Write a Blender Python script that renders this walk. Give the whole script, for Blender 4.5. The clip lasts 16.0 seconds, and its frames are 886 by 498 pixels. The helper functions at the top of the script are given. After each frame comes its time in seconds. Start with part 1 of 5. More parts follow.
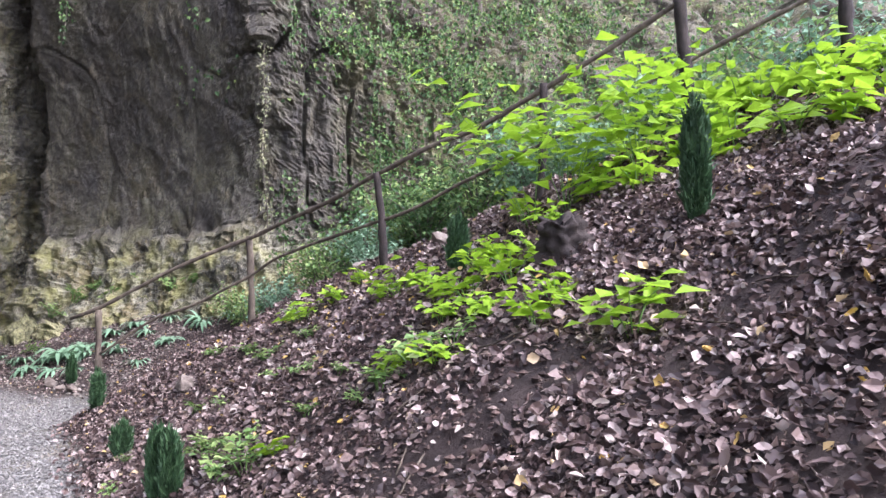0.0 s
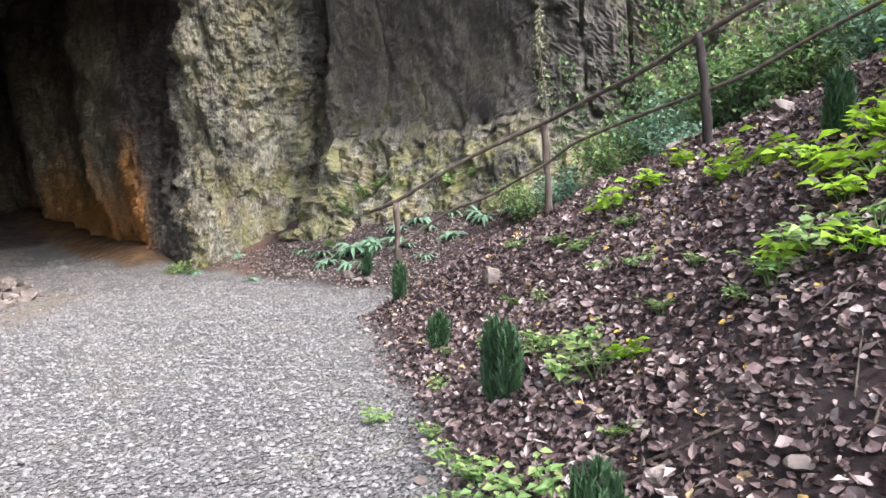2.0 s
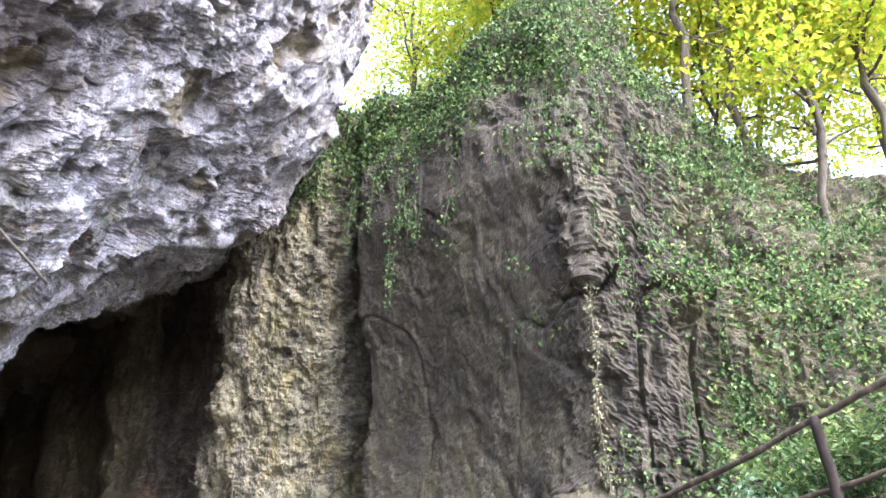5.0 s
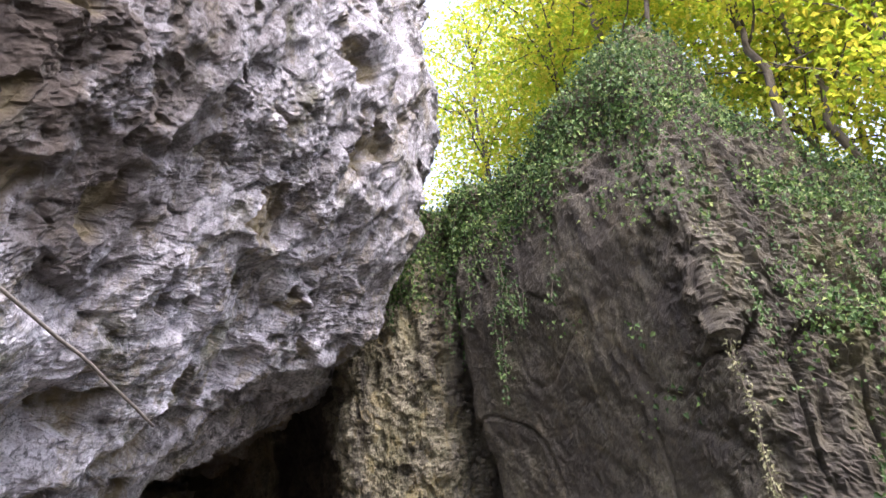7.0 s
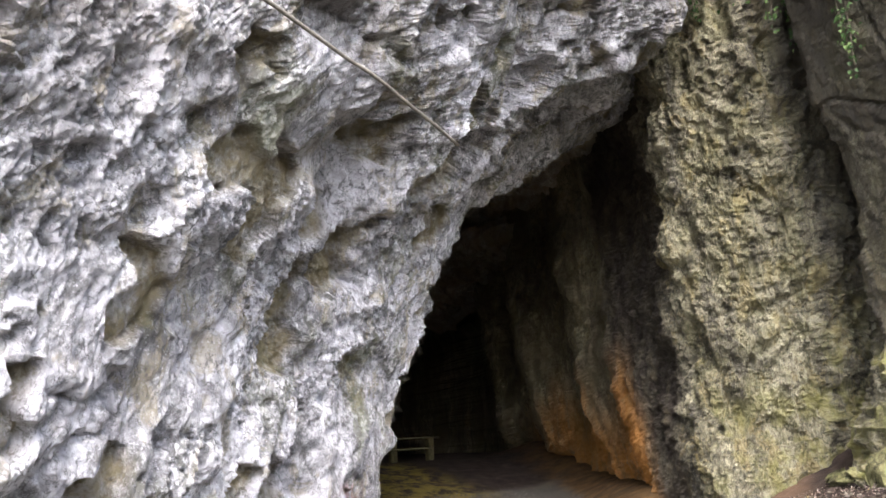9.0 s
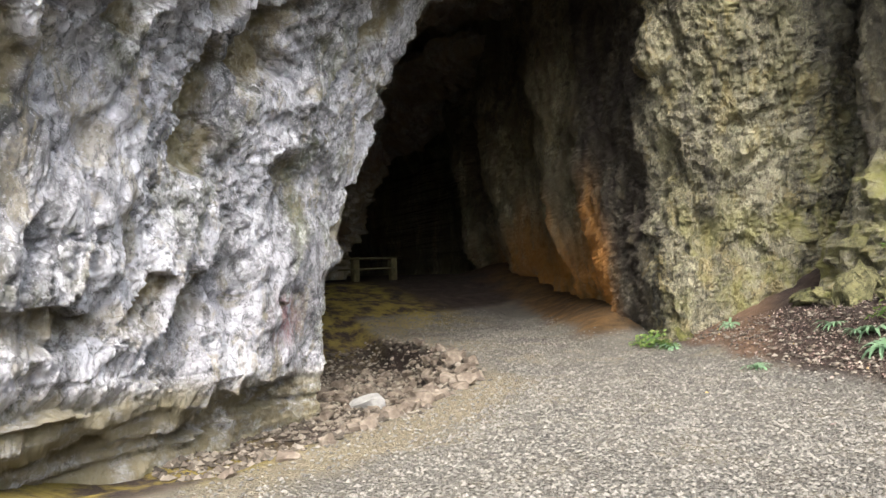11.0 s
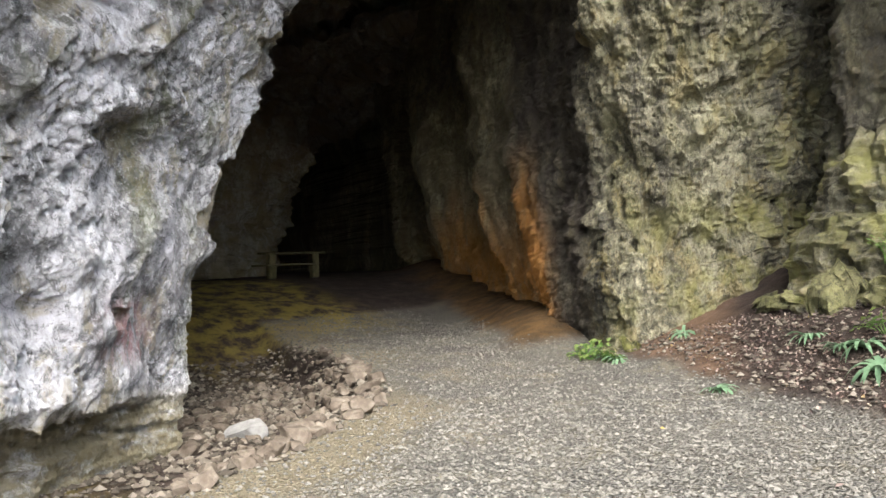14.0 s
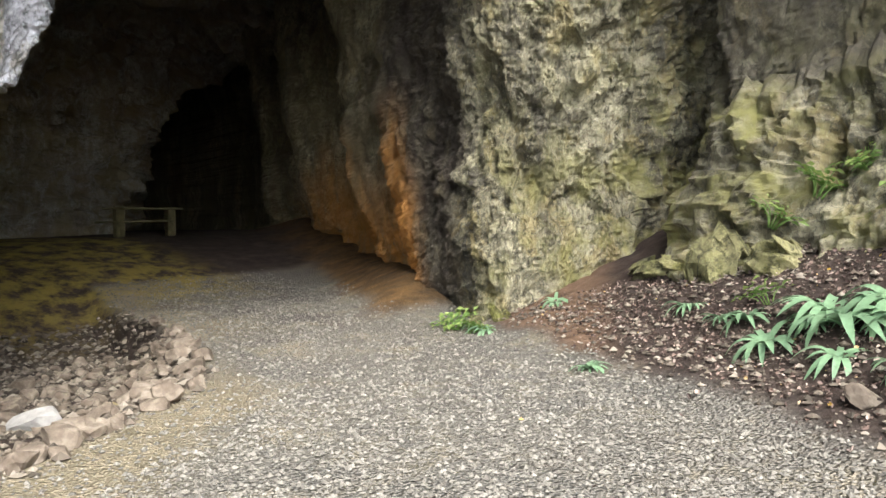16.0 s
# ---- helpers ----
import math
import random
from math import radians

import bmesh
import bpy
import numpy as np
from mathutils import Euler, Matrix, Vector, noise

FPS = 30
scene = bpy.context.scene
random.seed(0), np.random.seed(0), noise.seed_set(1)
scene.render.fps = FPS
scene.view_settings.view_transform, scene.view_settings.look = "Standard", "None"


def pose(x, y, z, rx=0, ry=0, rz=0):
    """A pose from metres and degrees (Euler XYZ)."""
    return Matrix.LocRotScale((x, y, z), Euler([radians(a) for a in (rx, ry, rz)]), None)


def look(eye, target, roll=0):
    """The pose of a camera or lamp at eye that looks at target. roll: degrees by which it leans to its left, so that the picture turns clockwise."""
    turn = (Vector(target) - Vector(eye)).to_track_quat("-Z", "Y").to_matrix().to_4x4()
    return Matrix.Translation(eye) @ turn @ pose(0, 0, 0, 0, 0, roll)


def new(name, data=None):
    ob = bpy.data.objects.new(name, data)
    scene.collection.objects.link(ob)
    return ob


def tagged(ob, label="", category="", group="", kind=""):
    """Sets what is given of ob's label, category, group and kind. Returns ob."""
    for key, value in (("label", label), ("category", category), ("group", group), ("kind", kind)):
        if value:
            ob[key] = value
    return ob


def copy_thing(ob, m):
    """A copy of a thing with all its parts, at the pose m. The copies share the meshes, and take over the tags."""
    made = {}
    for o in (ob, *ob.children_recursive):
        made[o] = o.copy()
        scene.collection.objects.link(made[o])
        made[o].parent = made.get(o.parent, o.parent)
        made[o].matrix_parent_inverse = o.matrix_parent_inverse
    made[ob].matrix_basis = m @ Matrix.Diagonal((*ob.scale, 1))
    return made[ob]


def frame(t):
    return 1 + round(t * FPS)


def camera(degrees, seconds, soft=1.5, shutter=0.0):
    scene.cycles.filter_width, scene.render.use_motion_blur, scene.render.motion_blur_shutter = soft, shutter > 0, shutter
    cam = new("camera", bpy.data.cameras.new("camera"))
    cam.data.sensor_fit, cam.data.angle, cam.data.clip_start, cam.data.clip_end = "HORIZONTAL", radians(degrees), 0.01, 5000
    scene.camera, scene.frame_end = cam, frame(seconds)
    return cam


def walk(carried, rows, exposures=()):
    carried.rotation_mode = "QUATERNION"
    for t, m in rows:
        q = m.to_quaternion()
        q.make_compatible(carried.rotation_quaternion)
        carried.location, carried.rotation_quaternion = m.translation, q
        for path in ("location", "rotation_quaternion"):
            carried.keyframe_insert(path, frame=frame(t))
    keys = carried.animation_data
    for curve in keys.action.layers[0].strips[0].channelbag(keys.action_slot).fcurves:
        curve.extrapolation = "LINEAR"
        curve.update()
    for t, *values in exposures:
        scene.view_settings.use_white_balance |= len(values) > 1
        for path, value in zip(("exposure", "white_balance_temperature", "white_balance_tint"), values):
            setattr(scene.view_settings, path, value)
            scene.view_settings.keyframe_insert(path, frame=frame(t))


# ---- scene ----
cam = camera(60.7, 16.0)
METRES, EYE, TILT, LEAN, TURN = 9.0, 1.5, 4.2, 0.0, 0.0
ROWS = [
    (0.0, 0.0, 0.0, 0.0, 0.0, 0.0, -0.0),
    (0.5, -0.0143, 0.0134, -0.0064, 4.18, -3.77, -0.04),
    (1.0, -0.0388, 0.0324, -0.0125, 7.83, -6.18, 0.55),
    (1.5, -0.0609, 0.0509, -0.0156, 11.64, -7.38, 1.27),
    (2.0, -0.0759, 0.0737, -0.0174, 18.56, -7.24, 2.21),
    (2.5, -0.0888, 0.0971, -0.0109, 25.26, -5.09, 2.78),
    (3.0, -0.1074, 0.1218, -0.0076, 27.43, -2.37, 3.04),
    (3.5, -0.1183, 0.1436, -0.001, 27.39, 0.63, 4.26),
    (4.0, -0.1195, 0.1664, 0.0017, 27.27, 5.04, 2.71),
    (4.5, -0.1223, 0.1767, 0.01, 21.77, 13.77, 0.8),
    (7.0, -0.2012, 0.2684, 0.0153, 31.36, 28.4, 6.87),
    (7.5, -0.2274, 0.2826, 0.0147, 40.67, 25.71, 8.79),
    (8.0, -0.2412, 0.3061, 0.0082, 46.49, 22.05, 9.0),
    (8.5, -0.2569, 0.3297, 0.0066, 50.12, 17.69, 7.76),
    (9.0, -0.2878, 0.3487, -0.0008, 54.84, 11.84, 7.0),
    (9.5, -0.3112, 0.3732, -0.0119, 56.14, 6.32, 7.41),
    (10.0, -0.3264, 0.3993, -0.0183, 55.98, 2.79, 6.96),
    (12.5, -0.4418, 0.5334, -0.0381, 49.12, -4.02, 5.54),
    (13.0, -0.465, 0.5656, -0.0399, 48.09, -2.23, 5.43),
    (13.5, -0.4866, 0.6044, -0.04, 48.75, -1.14, 4.8),
    (14.0, -0.5111, 0.637, -0.0443, 48.8, -2.02, 5.6),
    (14.5, -0.5304, 0.6676, -0.0465, 47.65, -3.27, 5.69),
    (15.0, -0.5452, 0.7053, -0.0521, 46.56, -4.07, 4.97),
    (15.5, -0.5592, 0.7374, -0.057, 44.91, -4.81, 4.29),
    (16.0, -0.5779, 0.7723, -0.0601, 40.57, -5.71, 4.32),
]
walk(cam, [(t, pose(0, 0, EYE, TILT, LEAN, TURN) @ pose(METRES * x, METRES * y, METRES * z, 90 + pitch, roll, yaw)) for t, x, y, z, yaw, pitch, roll in ROWS], [(0, 2.65, 5700, 23), (1.5, 2.6, 5850, 20), (3.5, 2.85, 5900, 15), (4.5, 3.3, 5850, 18), (7.0, 2.5, 6350, 24), (7.5, 2.95, 6250, 20), (8.0, 3.1, 6200, 13), (9.0, 2.75, 6550, 13), (10.0, 2.65, 6800, 11), (12.5, 2.42, 6600, 8), (16, 2.7, 6600, 7)])

# ---- world, sun, exposure ----
world = bpy.data.worlds.new("world")
scene.world = world
world.use_nodes = True
wn = world.node_tree
sky = wn.nodes.new("ShaderNodeTexSky")
sky.sky_type, sky.sun_disc = "NISHITA", False
sky.sun_elevation, sky.sun_rotation = radians(46), radians(118)
sky.air_density, sky.dust_density, sky.ozone_density = 1.0, 2.5, 1.0
veil = wn.nodes.new("ShaderNodeHueSaturation")
veil.inputs["Saturation"].default_value = 0.6
wn.links.new(sky.outputs[0], veil.inputs["Color"])
wn.links.new(veil.outputs[0], wn.nodes["Background"].inputs[0])
wn.nodes["Background"].inputs[1].default_value = 0.15
sun_data = bpy.data.lights.new("sun", "SUN")
sun_data.energy, sun_data.angle, sun_data.color = 0.9, radians(35), (1.0, 0.97, 0.92)
sun = new("sun", sun_data)
sun.matrix_world = look((24, -13, 28), (0, 0, 0))

# ---- numeric helpers ----
rng = np.random.default_rng(7)


def hash3(ix, iy, iz, seed):
    h = (ix * 374761393 + iy * 668265263 + iz * 2147483647 + seed * 974711) & 0xFFFFFFFF
    h = ((h ^ (h >> 13)) * 1274126177) & 0xFFFFFFFF
    return ((h ^ (h >> 16)) & 0xFFFFFF) / float(0xFFFFFF) * 2 - 1


def vnoise(p, seed=0):
    """Smooth value noise of points (n, 3), -1 to 1."""
    i = np.floor(p).astype(np.int64)
    f = p - i
    f = f * f * f * (f * (f * 6 - 15) + 10)
    out = 0
    for dx in (0, 1):
        for dy in (0, 1):
            for dz in (0, 1):
                w = (f[:, 0] if dx else 1 - f[:, 0]) * (f[:, 1] if dy else 1 - f[:, 1]) * (f[:, 2] if dz else 1 - f[:, 2])
                out = out + w * hash3(i[:, 0] + dx, i[:, 1] + dy, i[:, 2] + dz, seed)
    return out


def fbm(p, freq, octaves=4, seed=0, gain=0.5, ridged=False):
    out, amp = 0, 1.0
    for o in range(octaves):
        n = vnoise(p * freq + 17.3 * o, seed + o)
        out = out + amp * ((1 - 2 * np.abs(n)) if ridged else n)
        freq, amp = freq * 2.03, amp * gain
    return out


def facets(p, seed, hard=24.0):
    """Chipped, angular relief: each cell is a plane of its own tilt and height, with short blends between."""
    base = np.floor(p).astype(np.int64)
    total = weight = 0
    for dx in (-1, 0, 1):
        for dy in (-1, 0, 1):
            for dz in (-1, 0, 1):
                c = base + np.array([dx, dy, dz])
                h = hash3(c[:, 0], c[:, 1], c[:, 2], seed)
                r = [np.modf((h + 1.7) * m)[0] * 2 - 1 for m in (37.3, 91.7, 53.9, 171.1, 113.3, 207.7)]
                d = p - c - 0.5 - 0.42 * np.stack(r[:3], 1)
                w = np.exp(-hard * np.sum(d * d, 1)) + 1e-12
                total = total + w * (0.5 * h + d[:, 0] * r[3] + d[:, 1] * r[4] + d[:, 2] * r[5])
                weight = weight + w
    return total / weight


def smax(a, b, k=0.35):
    return 0.5 * (a + b + np.sqrt((a - b) ** 2 + k * k))


def step(a, b, x):
    t = np.clip((x - a) / (b - a), 0, 1)
    return t * t * (3 - 2 * t)


def mesh_of(name, verts, faces, material, smooth=True):
    me = bpy.data.meshes.new(name)
    verts, faces = np.asarray(verts, dtype=np.float32), np.asarray(faces, dtype=np.int32)
    n, k = faces.shape
    me.vertices.add(len(verts))
    me.vertices.foreach_set("co", verts.ravel())
    me.loops.add(n * k)
    me.loops.foreach_set("vertex_index", faces.ravel())
    me.polygons.add(n)
    me.polygons.foreach_set("loop_start", np.arange(0, n * k, k, dtype=np.int32))
    me.polygons.foreach_set("loop_total", np.full(n, k, dtype=np.int32))
    me.polygons.foreach_set("use_smooth", np.full(n, smooth))
    me.update(calc_edges=True)
    me.validate()
    if material:
        me.materials.append(material)
    return me


def grid_faces(nu, nv):
    i, j = np.meshgrid(np.arange(nu - 1), np.arange(nv - 1), indexing="ij")
    a = (i * nv + j).ravel()
    return np.stack([a, a + nv, a + nv + 1, a + 1], 1)


def grid_normals(P):
    du, dv = np.gradient(P, axis=0), np.gradient(P, axis=1)
    n = np.cross(du, dv)
    return n / np.maximum(np.linalg.norm(n, axis=2, keepdims=True), 1e-9)


def add_attr(me, name, values):
    at = me.attributes.new(name, "FLOAT", "POINT")
    at.data.foreach_set("value", np.asarray(values, dtype=np.float32).ravel())


# ---- materials ----
def nodes_of(name):
    m = bpy.data.materials.new(name)
    m.use_nodes = True
    t = m.node_tree
    return m, t, t.nodes["Principled BSDF"]


def tex_noise(t, vec, scale, detail=6, rough=0.6, dist=0.0):
    n = t.nodes.new("ShaderNodeTexNoise")
    n.inputs["Scale"].default_value, n.inputs["Detail"].default_value = scale, detail
    n.inputs["Roughness"].default_value, n.inputs["Distortion"].default_value = rough, dist
    if vec is not None:
        t.links.new(vec, n.inputs["Vector"])
    return n.outputs["Fac"]


def scaled(t, vec, s):
    m = t.nodes.new("ShaderNodeMapping")
    m.inputs["Scale"].default_value = s
    t.links.new(vec, m.inputs["Vector"])
    return m.outputs["Vector"]


def ramp(t, fac, stops):
    r = t.nodes.new("ShaderNodeValToRGB")
    while len(r.color_ramp.elements) < len(stops):
        r.color_ramp.elements.new(0.5)
    for e, (p, c) in zip(r.color_ramp.elements, stops):
        e.position = p
        e.color = (*c, 1) if len(c) == 3 else c
    t.links.new(fac, r.inputs["Fac"])
    return r.outputs["Color"]


def mix(t, fac, a, b, kind="MIX"):
    m = t.nodes.new("ShaderNodeMix")
    m.data_type, m.blend_type = "RGBA", kind
    for key, v in ((0, fac), (6, a), (7, b)):
        if isinstance(v, (int, float)):
            m.inputs[key].default_value = v
        elif isinstance(v, tuple):
            m.inputs[key].default_value = (*v, 1)
        else:
            t.links.new(v, m.inputs[key])
    return m.outputs[2]


def bump(t, bsdf, height, strength=0.5, distance=0.05):
    b = t.nodes.new("ShaderNodeBump")
    b.inputs["Strength"].default_value, b.inputs["Distance"].default_value = strength, distance
    t.links.new(height, b.inputs["Height"])
    t.links.new(b.outputs["Normal"], bsdf.inputs["Normal"])


def attr(t, name):
    a = t.nodes.new("ShaderNodeAttribute")
    a.attribute_name = name
    return a.outputs["Fac"]


def position(t):
    return t.nodes.new("ShaderNodeNewGeometry").outputs["Position"]


def rock_material(name, pale, mid, dark, warm, stretch=(1, 1, 0.35), extra=None):
    """Weathered limestone: broad tone, chipped patches, pits, flecks and earthy films, each at its own size."""
    m, t, b = nodes_of(name)
    p = position(t)
    big = tex_noise(t, scaled(t, p, stretch), 1.0, 10, 0.72, 0.4)
    col = ramp(t, big, [(0.36, dark), (0.46, mid), (0.60, pale)])
    swirl = t.nodes.new("ShaderNodeTexNoise")
    swirl.inputs["Scale"].default_value, swirl.inputs["Detail"].default_value = 5.0, 8.0
    swirl.inputs["Roughness"].default_value = 0.7
    t.links.new(p, swirl.inputs["Vector"])
    warped = mix(t, 0.22, p, swirl.outputs["Color"], "ADD")
    zone = tex_noise(t, scaled(t, p, stretch), 1.1, 5, 0.6)
    zone = ramp(t, zone, [(0.42, (0.25, 0.25, 0.25)), (0.58, (1, 1, 1))])
    heights = []
    for scale, amount, lo, hi in ((5.0, 0.8, 0.5, 1.12), (14.0, 0.85, 0.42, 1.18), (34.0, 0.8, 0.5, 1.12)):
        chips = t.nodes.new("ShaderNodeTexVoronoi")
        chips.inputs["Scale"].default_value = scale
        t.links.new(scaled(t, warped, (1, 1, 0.6)), chips.inputs["Vector"])
        bw = t.nodes.new("ShaderNodeRGBToBW")
        t.links.new(chips.outputs["Color"], bw.inputs[0])
        col = mix(t, mix(t, 1.0, zone, (amount, amount, amount), "MULTIPLY"), col, ramp(t, bw.outputs[0], [(0.2, (lo, lo, lo)), (0.5, (0.95, 0.95, 0.95)), (0.8, (hi, hi, hi * 0.98))]), "MULTIPLY")
        heights.append(mix(t, 0.6, chips.outputs["Distance"], bw.outputs[0]))
    for scale, width in ((2.6, 0.05), (8.0, 0.07)):
        crack = t.nodes.new("ShaderNodeTexVoronoi")
        crack.feature = "DISTANCE_TO_EDGE"
        crack.inputs["Scale"].default_value = scale
        t.links.new(scaled(t, warped, (1, 1, 0.55)), crack.inputs["Vector"])
        line = ramp(t, crack.outputs["Distance"], [(0.0, (1, 1, 1)), (width, (0, 0, 0))])
        part_of = ramp(t, tex_noise(t, p, scale * 0.8, 4, 0.6), [(0.48, (0, 0, 0)), (0.58, (0.9, 0.9, 0.9))])
        col = mix(t, mix(t, 1.0, line, part_of, "MULTIPLY"), col, dark)
    tint = tex_noise(t, scaled(t, p, (1, 1, 0.6)), 1.9, 9, 0.7, 0.6)
    col = mix(t, ramp(t, tint, [(0.53, (0, 0, 0)), (0.60, (0.72, 0.72, 0.72))]), col, mix(t, 0.25, warm, col))
    pits = tex_noise(t, scaled(t, p, (1, 1, 0.7)), 9, 12, 0.82, 0.3)
    col = mix(t, ramp(t, pits, [(0.41, (1, 1, 1)), (0.47, (0, 0, 0))]), col, mix(t, 0.8, col, dark))
    fleck = tex_noise(t, p, 26, 8, 0.75)
    col = mix(t, ramp(t, fleck, [(0.56, (0, 0, 0)), (0.62, (0.55, 0.55, 0.55))]), col, pale)
    if extra:
        col = extra(t, p, col)
    t.links.new(col, b.inputs["Base Color"])
    b.inputs["Roughness"].default_value = 0.8
    b.inputs["Specular IOR Level"].default_value = 0.3
    h = mix(t, 0.36, mix(t, 0.6, heights[0], mix(t, 0.35, heights[1], heights[2])), tex_noise(t, p, 11, 12, 0.78, 0.3))
    bump(t, b, h, 1.0, 0.13)
    return m


def streaks(t, p, col):
    """Black water stains and green algae films that run down the face."""
    s = tex_noise(t, scaled(t, p, (1.6, 1.6, 0.12)), 1.5, 6, 0.65)
    col = mix(t, ramp(t, s, [(0.52, (0, 0, 0)), (0.7, (0.65, 0.65, 0.65))]), col, (0.07, 0.07, 0.075))
    g = tex_noise(t, scaled(t, p, (1, 1, 0.5)), 1.1, 6, 0.6)
    col = mix(t, ramp(t, g, [(0.56, (0, 0, 0)), (0.68, (0.5, 0.5, 0.5))]), col, (0.16, 0.17, 0.06))
    crust = tex_noise(t, p, 1.3, 8, 0.7, 0.4)
    crust = mix(t, 1.0, attr(t, "stain"), ramp(t, crust, [(0.48, (0.97, 0.97, 0.97)), (0.68, (0.35, 0.35, 0.35))]), "MULTIPLY")
    col = mix(t, crust, col, (0.075, 0.06, 0.05))
    w = tex_noise(t, scaled(t, p, (3, 3, 0.8)), 3.0, 4, 0.6)
    red = mix(t, 1.0, attr(t, "paint"), ramp(t, w, [(0.44, (0, 0, 0)), (0.56, (0.5, 0.5, 0.5))]), "MULTIPLY")
    col = mix(t, red, col, (0.42, 0.17, 0.18))
    # Olive-brown tint over the sunken pockets, broken up by noise.
    hollow_tint = tex_noise(t, p, 3.2, 8, 0.7)
    hollow_tint = mix(t, 1.0, attr(t, "hollow"), ramp(t, hollow_tint, [(0.36, (0.3, 0.3, 0.3)), (0.56, (0.9, 0.9, 0.9))]), "MULTIPLY")
    col = mix(t, hollow_tint, col, (0.22, 0.185, 0.11))
    mud = tex_noise(t, scaled(t, p, (1, 1, 2.5)), 2.4, 7, 0.65)
    mud = mix(t, 1.0, attr(t, "mud"), ramp(t, mud, [(0.36, (0.25, 0.25, 0.25)), (0.52, (0.9, 0.9, 0.9))]), "MULTIPLY")
    col = mix(t, mud, col, (0.25, 0.215, 0.13))
    # Inside the cave the rock is browner, with shade put into the colour.
    tint = tex_noise(t, p, 1.4, 7, 0.65)
    tint = mix(t, 1.0, attr(t, "deep_shade"), ramp(t, tint, [(0.35, (0.4, 0.4, 0.4)), (0.6, (0.85, 0.85, 0.85))]), "MULTIPLY")
    return mix(t, tint, col, (0.31, 0.26, 0.17))


def north_extra(t, p, col):
    """Moss near the foot, stain plus painted shade in the recess, cave ochre."""
    moss = tex_noise(t, p, 1.7, 8, 0.65)
    f = mix(t, 1.0, ramp(t, moss, [(0.45, (0, 0, 0)), (0.62, (1, 1, 1))]), attr(t, "moss"), "MULTIPLY")
    col = mix(t, f, col, (0.23, 0.22, 0.085))
    # Recess darkened: natural rock stain together with the overhang's shade.
    stain_shade = tex_noise(t, scaled(t, p, (1, 1, 0.3)), 1.3, 8, 0.68, 0.5)
    stain_shade = mix(t, 1.0, ramp(t, stain_shade, [(0.42, (1, 1, 1)), (0.64, (0.6, 0.6, 0.6))]), attr(t, "recess"), "MULTIPLY")
    col = mix(t, stain_shade, col, mix(t, 0.86, col, (0.055, 0.047, 0.04)))
    st = tex_noise(t, scaled(t, p, (2.2, 2.2, 0.14)), 1.4, 6, 0.65)
    dry = mix(t, attr(t, "moss"), (1, 1, 1), (0.1, 0.1, 0.1))
    st = mix(t, 1.0, ramp(t, st, [(0.52, (0, 0, 0)), (0.66, (0.7, 0.7, 0.7))]), dry, "MULTIPLY")
    col = mix(t, st, col, (0.05, 0.045, 0.045))
    # Cave side toned down in colour to stand in for the cave's darkness.
    tint = tex_noise(t, scaled(t, p, (1, 1, 0.4)), 0.9, 7, 0.65)
    tint = mix(t, 1.0, attr(t, "deep_shade"), ramp(t, tint, [(0.38, (0.2, 0.2, 0.2)), (0.6, (0.8, 0.8, 0.8))]), "MULTIPLY")
    col = mix(t, tint, col, (0.14, 0.12, 0.072))
    # Near-black band on the cave side, just past the pillar edge.
    dark_band = tex_noise(t, scaled(t, p, (1, 1, 0.4)), 2.2, 8, 0.7)
    dark_band = mix(t, 1.0, attr(t, "dark_band"), ramp(t, dark_band, [(0.42, (1, 1, 1)), (0.66, (0.6, 0.6, 0.6))]), "MULTIPLY")
    col = mix(t, dark_band, col, (0.04, 0.032, 0.026))
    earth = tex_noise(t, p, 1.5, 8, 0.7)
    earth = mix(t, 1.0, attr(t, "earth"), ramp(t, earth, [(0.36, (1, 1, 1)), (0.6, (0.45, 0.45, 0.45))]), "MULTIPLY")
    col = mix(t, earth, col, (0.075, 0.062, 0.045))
    # Orange-ochre colour low on the cave side, fading upwards.
    wash = tex_noise(t, scaled(t, p, (1.5, 1.5, 0.25)), 1.6, 6, 0.65)
    wash = mix(t, 1.0, attr(t, "ochre"), ramp(t, wash, [(0.34, (0.35, 0.35, 0.35)), (0.52, (1, 1, 1))]), "MULTIPLY")
    return mix(t, wash, col, mix(t, 0.15, (0.45, 0.20, 0.042), col))


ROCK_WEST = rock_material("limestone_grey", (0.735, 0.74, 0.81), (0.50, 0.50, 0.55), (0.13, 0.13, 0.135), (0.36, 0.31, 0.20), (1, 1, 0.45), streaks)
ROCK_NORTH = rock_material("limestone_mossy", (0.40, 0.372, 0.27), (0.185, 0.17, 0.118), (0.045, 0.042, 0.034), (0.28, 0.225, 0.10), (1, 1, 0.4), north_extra)


